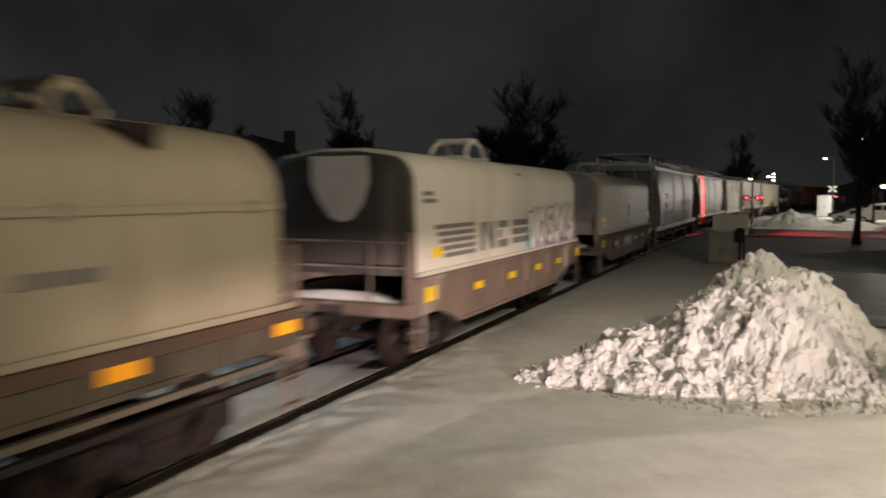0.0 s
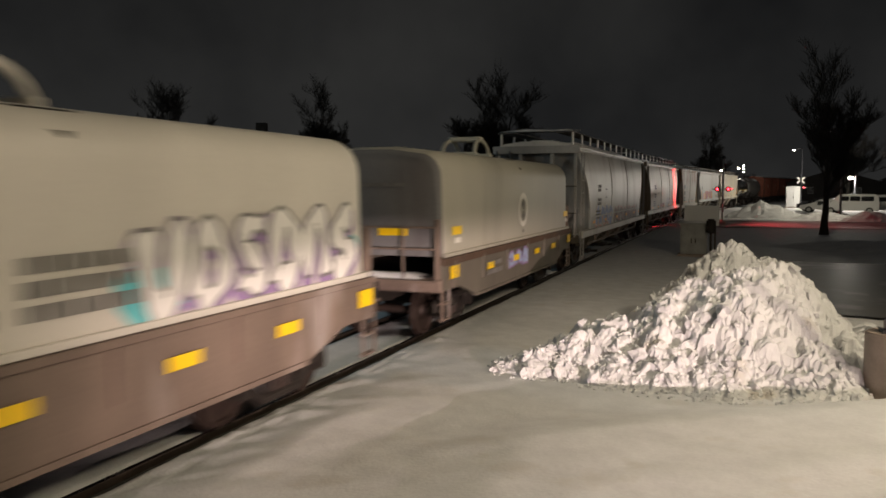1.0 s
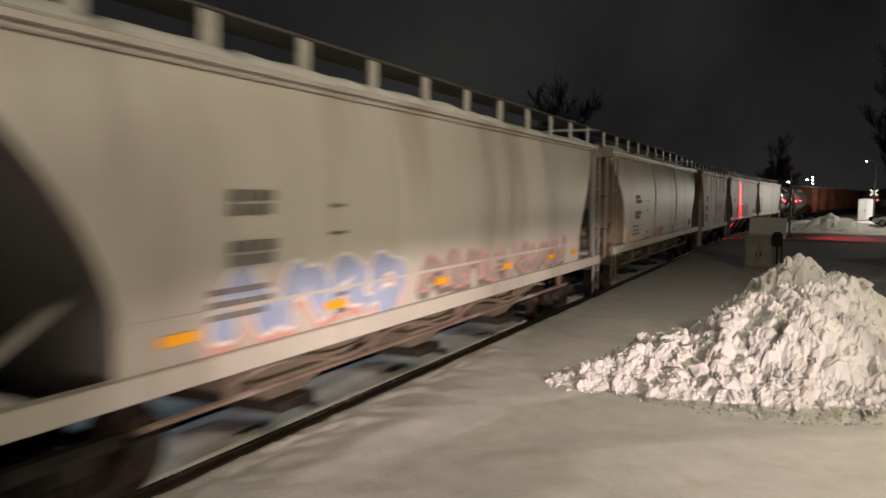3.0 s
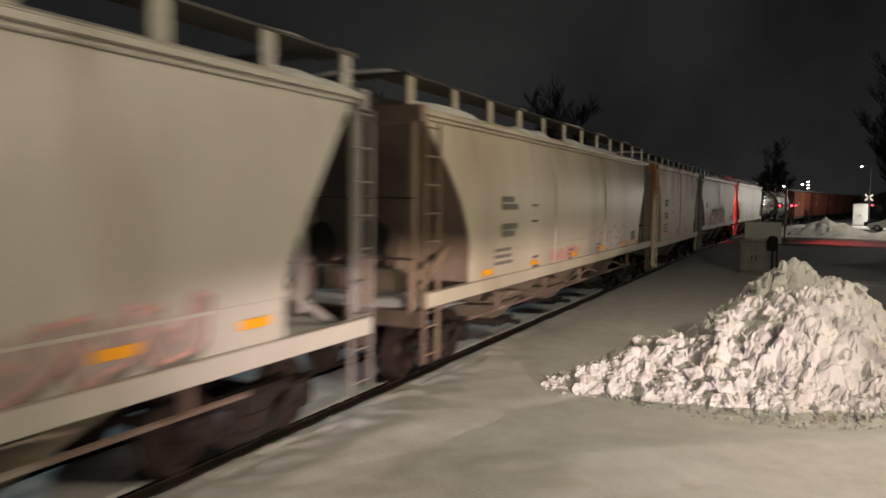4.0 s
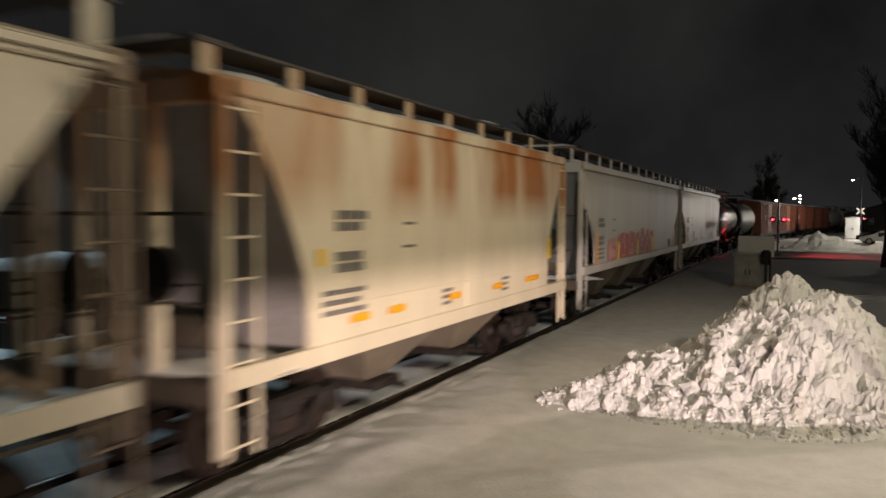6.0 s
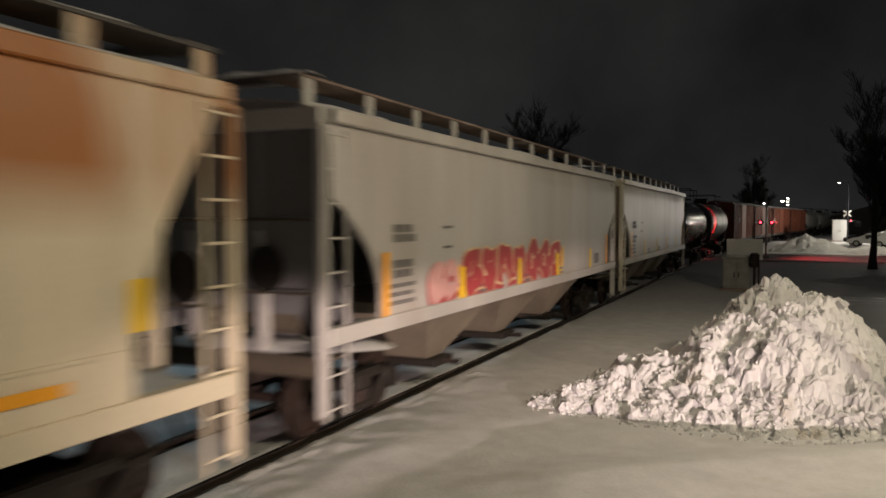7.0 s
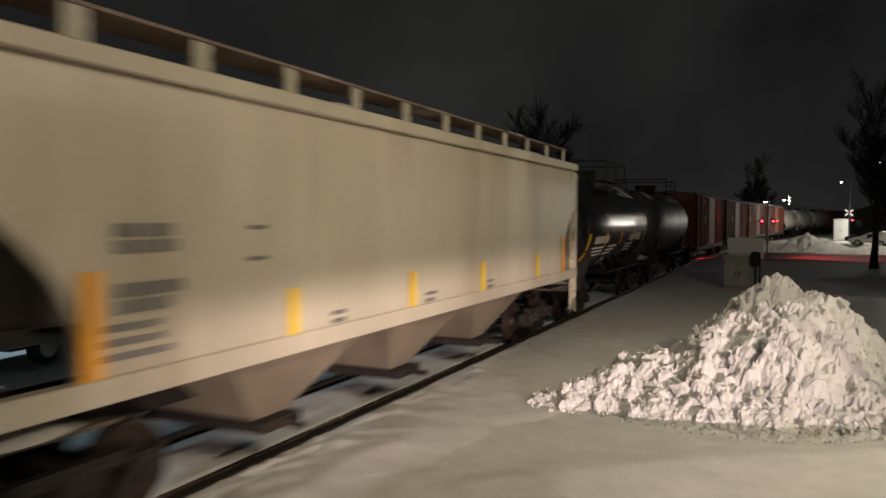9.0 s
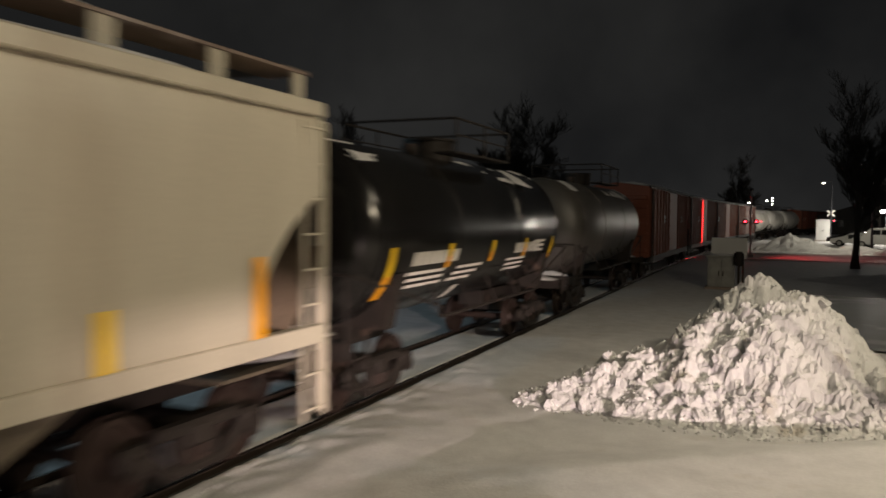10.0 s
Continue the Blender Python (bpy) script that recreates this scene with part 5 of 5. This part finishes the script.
def cabinet(name, x, y, w, d, h, mat, label, turn=0.0):
    c = thing(name, label, "equipment cabinet")
    bm = fresh()
    block(bm, -w / 2, w / 2, -d / 2, d / 2, 0.1, h, 0.02)
    body = part("body", bm, mat, c)
    bm = fresh()
    block(bm, -w / 2 - 0.06, w / 2 + 0.06, -d / 2 - 0.06, d / 2 + 0.06, h, h + 0.08, 0.02)
    part("roof", bm, mat, c)
    bm = fresh()
    block(bm, -w / 2 - 0.1, w / 2 + 0.1, -d / 2 - 0.1, d / 2 + 0.1, -0.2, 0.1, 0.02)
    part("plinth", bm, CONCRETE, c)
    for s in (-1, 1):
        bm = fresh()
        block(bm, min(s * 0.02, s * (w / 2 - 0.05)), max(s * 0.02, s * (w / 2 - 0.05)), -d / 2 - 0.025, -d / 2, 0.2, h - 0.1, 0.008)
        door = part("door", bm, mat, c)
        bm = fresh()
        block(bm, s * 0.08 - 0.02, s * 0.08 + 0.02, -d / 2 - 0.06, -d / 2 - 0.025, h * 0.5 - 0.1, h * 0.5 + 0.1)
        part("handle", bm, STEEL, door)
    snow_patch(c, "cap_snow", -d / 2, d / 2, -w / 2, w / 2, h + 0.08, x, 0.1)
    c.matrix_basis = pose(x, y, 0, 0, 0, turn)


def lamp_post(x, y):
    """A tall pole on a round concrete footing; its head is far above."""
    b = thing("lamp_post", "dark steel lamp post on a round concrete footing", "lamp post")
    bm = fresh()
    rod(bm, (0, 0, -0.3), (0, 0, 0.86), 0.38, 32)
    bmesh.ops.bevel(bm, geom=[e for e in bm.edges if abs(e.verts[0].co.z - e.verts[1].co.z) < 0.01], offset=0.025, segments=2, affect="EDGES")
    part("footing", bm, CONCRETE, b, "brown weathered concrete footing", True)
    bm = fresh()
    block(bm, -0.2, 0.2, -0.2, 0.2, 0.86, 0.89)
    rod(bm, (0, 0, 0.89), (0, 0, 1.04), 0.16, 20)
    part("base_cover", bm, DARKPAINT, b, "grey metal base cover", True)
    bm = fresh()
    rod(bm, (0, 0, 1.0), (0, 0, 9.0), 0.075, 16, 0.05)
    rod(bm, (0, 0, 8.9), (0.9, 0, 9.05), 0.03, 8)
    pole = part("pole", bm, DARKPAINT, b, "", True)
    bm = fresh()
    block(bm, 0.75, 1.35, -0.15, 0.15, 9.0, 9.14, 0.03)
    part("lamp_head", bm, DARKPAINT, pole)
    b.matrix_basis = pose(x, y, 0.05)


def house(x, y, w, d, wall_h, roof_h, turn, label):
    hs = thing("house", label, "house", "far houses")
    bm = fresh()
    block(bm, -w / 2, w / 2, -d / 2, d / 2, 0, wall_h)
    part("wall", bm, WALL, hs)
    bm = fresh()
    loft(bm, [[(-w / 2 - 0.4, yy, wall_h - 0.1), (w / 2 + 0.4, yy, wall_h - 0.1), (0, yy, wall_h + roof_h)] for yy in (-d / 2 - 0.4, d / 2 + 0.4)])
    roof = part("roof", bm, WALL, hs)
    bm = fresh()
    block(bm, w * 0.2 - 0.35, w * 0.2 + 0.35, -0.35, 0.35, wall_h, wall_h + roof_h + 0.6)
    part("chimney", bm, WALL, roof)
    for k in (-1, 1):
        bm = fresh()
        block(bm, k * w * 0.25 - 0.5, k * w * 0.25 + 0.5, -d / 2 - 0.03, -d / 2 + 0.05, wall_h * 0.4, wall_h * 0.75)
        part("window", bm, GLASS, hs)
    hs.matrix_basis = pose(x, y, 0, 0, 0, turn)


# cleared lane, street across the track
def slab(name, x0, x1, y0, y1, z, mat, label, seed):
    nx, ny = 40, 24
    verts, faces = [], []
    for j in range(ny + 1):
        for i in range(nx + 1):
            x, y = x0 + (x1 - x0) * i / nx, y0 + (y1 - y0) * j / ny
            ex = 0.9 * noise.noise((x * 0.4, seed, 0)) * (j in (0, ny)) + 0.4 * noise.noise((x * 1.3, seed, 5)) * (j in (0, ny))
            verts.append((x, y + ex, max(z, ground_height(x, y) + 0.012)))
    for j in range(ny):
        for i in range(nx):
            q = j * (nx + 1) + i
            faces.append((q, q + 1, q + nx + 2, q + nx + 1))
    tagged(raw(name, verts, faces, mat, None, "", True), label, "road", "", "structure")


slab("pavement", 1.5, 40, 19, 32, 0.03, ASPHALT, "cleared wet asphalt lane with slush", 3)
slab("road", -3.5, 60, 57, 68, 0.05, ROADSNOW, "street with packed dirty snow at the crossing", 6)
crossing_signal(-1.5, 61.0, "crossing signal with two lit red lenses on a mast", False)
crossing_signal(7.1, 115.0, "far crossing signal with lit red lenses")
lamp("signal_beam", "SPOT", (-2.0, 59.7, 2.66), 9000, (1.0, 0.02, 0.03), 0.05, (-5.0, 58.6, 2.5), 84, 0.5, (0.1, 1.0, 1.0))
lamp("signal_spill", "SPOT", (-1.2, 60.5, 3.4), 1000, (1.0, 0.05, 0.07), 0.1, (4.0, 62.0, 0.0), 110, 1.0)
cabinet("relay_cabinet", -1.9, 33.5, 1.05, 0.8, 1.3, WEATHERED, "grey relay cabinet below a pale board")
box = thing("junction_box", "dark rounded junction box on a short post", "junction box")
bm = fresh()
rod(bm, (-1.22, 33.0, 0.0), (-1.22, 33.0, 1.1), 0.05, 8)
part("post", bm, STEEL, box)
bm = fresh()
rod(bm, (-1.22, 32.92, 0.98), (-1.22, 32.92, 1.56), 0.19, 16)
bmesh.ops.bevel(bm, geom=[e for e in bm.edges if abs(e.verts[0].co.z - e.verts[1].co.z) < 0.01], offset=0.06, segments=2, affect="EDGES")
part("drum", bm, UNDER, box, "", True)
board = thing("notice_board", "blank pale board on two posts behind a cabinet", "board")
bm = fresh()
block(bm, -2.35, -0.95, 34.1, 34.16, 1.22, 2.08, 0.01)
part("panel", bm, WHITEPAINT, board)
for x in (-2.2, -1.1):
    bm = fresh()
    block(bm, x - 0.04, x + 0.04, 34.16, 34.24, -0.1, 2.0)
    part("post", bm, STEEL, board)
cabinet("equipment_hut", 6.0, 112.0, 1.7, 1.4, 2.7, WHITEPAINT, "white equipment hut by the far crossing")
snow_heap("snowbank", 1.7, 76.0, 3.6, 3.0, 1.6, 4, "grey ploughed snow heap beyond the street")
snow_heap("snowbank", 6.5, 74.0, 3.0, 2.0, 0.8, 9, "low snow bank along the street")
snow_heap("snowbank", 9.5, 71.0, 2.2, 1.6, 1.1, 2, "small snow heap beside the parked vans")
snow_heap("snowbank", 6.5, 40.0, 6.0, 3.2, 0.55, 5, "low snow bank along the cleared lane")
snow_heap("snowbank", 14.0, 36.0, 6.0, 2.4, 0.6, 7, "low snow bank along the cleared lane")
vehicle("van", 10.0, 87.5, 82.0, 5.2, 1.95, 2.0, WHITEPAINT, "white parked van dusted with snow", "van")
vehicle("van", 13.6, 90.0, 85.0, 5.0, 1.9, 1.9, WHITEPAINT, "white parked van behind another", "van")
vehicle("parked_car", 8.0, 96.0, 70.0, 4.6, 1.8, 1.5, DARKPAINT, "dark parked car under snow", "car")
vehicle("parked_car", 7.9, 90.5, 78.0, 4.5, 1.8, 1.45, WHITEPAINT, "pale parked car buried under snow", "car")
lamp_post(1.98, 11.85)
bare_tree("tree", 4.5, 51.0, 8.3, 0.5, 11, BARK, "bare leafless street tree in the snow", 5, 0.0, 0.24, 0.009)
bare_tree("tree", -21.0, 64.0, 9.0, 0.7, 12, FARBARK, "dark bare tree behind the train", 5)
bare_tree("tree", -18.0, 60.0, 9.0, 0.7, 22, FARBARK, "dark bare tree behind the train", 5)
bare_tree("tree", -35.0, 60.0, 9.0, 0.7, 13, FARBARK, "dark bare tree behind the train", 5)
bare_tree("tree", -54.0, 60.0, 10.0, 0.7, 14, FARBARK, "dark bare tree behind the train", 5)
bare_tree("tree", -49.0, 58.0, 9.5, 0.7, 24, FARBARK, "dark bare tree behind the train", 5)
bare_tree("tree", -5.5, 140.0, 10.0, 0.7, 15, FARBARK, "dark bare tree far beyond the crossing", 5)
bare_tree("tree", 14.0, 125.0, 10.0, 0.7, 16, FARBARK, "dark bare tree behind the parked vans", 5)
bare_tree("tree", 20.0, 120.0, 11.0, 0.7, 17, FARBARK, "dark bare tree behind the parked vans", 5)
house(-34.0, 47.0, 7.0, 9.0, 4.3, 2.6, 20, "dark house with a pitched roof behind the train")
house(30.0, 150.0, 14.0, 10.0, 4.0, 3.0, 5, "dark low house beyond the parking lot")
house(16.0, 165.0, 16.0, 10.0, 3.5, 2.5, -5, "dark low house beyond the parking lot")
# Pole and lens added above yard_lamp_light; no such fixture is in view.
post_lamp(7.9, 8.4, 8.22, WHITEGLOW, "assumed yard lamp on a tall pole, lit", 0.14, -0.4)
post_lamp(6.83, 75.0, 7.65, WHITEGLOW, "tall street lamp, lit", 0.14)
post_lamp(5.83, 110.0, 7.52, WHITEGLOW, "tall street lamp, lit", 0.14)
post_lamp(12.55, 110.0, 3.9, BRIGHTGLOW, "bright floodlight on a post", 0.3, -0.5)
post_lamp(-2.46, 90.0, 4.6, WHITEGLOW, "small lit lamp near the crossing", 0.12, -0.3)
post_lamp(-0.96, 130.0, 5.68, WHITEGLOW, "far lit street lamp", 0.18)
for z in (5.1, 5.6, 6.1):
    post_lamp(-0.2, 130.0, z, WHITEGLOW, "far signal lamp, lit", 0.14, -0.2)
lamp("floodlight", "POINT", (12.3, 109.0, 3.8), 3600, (1.0, 0.92, 0.8), 0.3)
lamp("street_light", "SPOT", (7.0, 75.0, 7.4), 1200, (1.0, 0.9, 0.7), 0.2, (6.0, 78.0, 0), 140, 0.6)
lamp("lot_light", "SPOT", (6.0, 108.0, 7.3), 1300, (1.0, 0.9, 0.75), 0.2, (6.0, 100.0, 0), 140, 0.6)

# added unseen plate cuts off the headlamp beam; snow-capped vehicles wait beyond the track
hood = thing("headlamp", "unseen plate on a post that cuts off the headlamp beam", "headlamp")
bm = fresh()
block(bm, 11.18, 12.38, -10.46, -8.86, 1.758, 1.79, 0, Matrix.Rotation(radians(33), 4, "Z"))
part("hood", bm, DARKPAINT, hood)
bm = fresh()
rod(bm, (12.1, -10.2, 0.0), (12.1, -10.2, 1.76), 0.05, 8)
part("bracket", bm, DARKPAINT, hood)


for x, y, turn, k in ((-14.0, 11.5, 8, 1), (-15.0, 16.5, 5, 2), (-16.5, 6.5, 10, 3)):
    v = vehicle("parked_car", x, y, turn, 4.7, 1.9, 1.75, DARKPAINT if k != 2 else GREYMETAL, "parked car under thick snow beyond the track", "car")
    snow_patch(v, "roof_snow", -1.7, 1.3, -0.8, 0.8, 1.74, k, 0.35)
    snow_patch(v, "bonnet_snow", 1.2, 2.3, -0.8, 0.8, 0.95, k + 5, 0.25)

# ---- everything that moves ----


def motions():
    for car, s0, a in CARS:
        rows = []
        for k in range(21):
            t = k * 0.5
            s = s0 - SPEED * t
            p, q = rail_line(s - a), rail_line(s + a)
            d = q - p
            m = (p + q) / 2
            rows.append((t, pose(m.x, m.y, 0, 0, 0, math.degrees(math.atan2(-d.x, d.y)))))
        walk(car, rows)
    turn = math.degrees(SPEED / 0.457) / FPS
    for k, (wheel, y) in enumerate(WHEELSETS):
        walk(wheel, [(f / FPS, pose(0, y, 0.457, turn * f + 31 * k)) for f in range(301)])


motions()
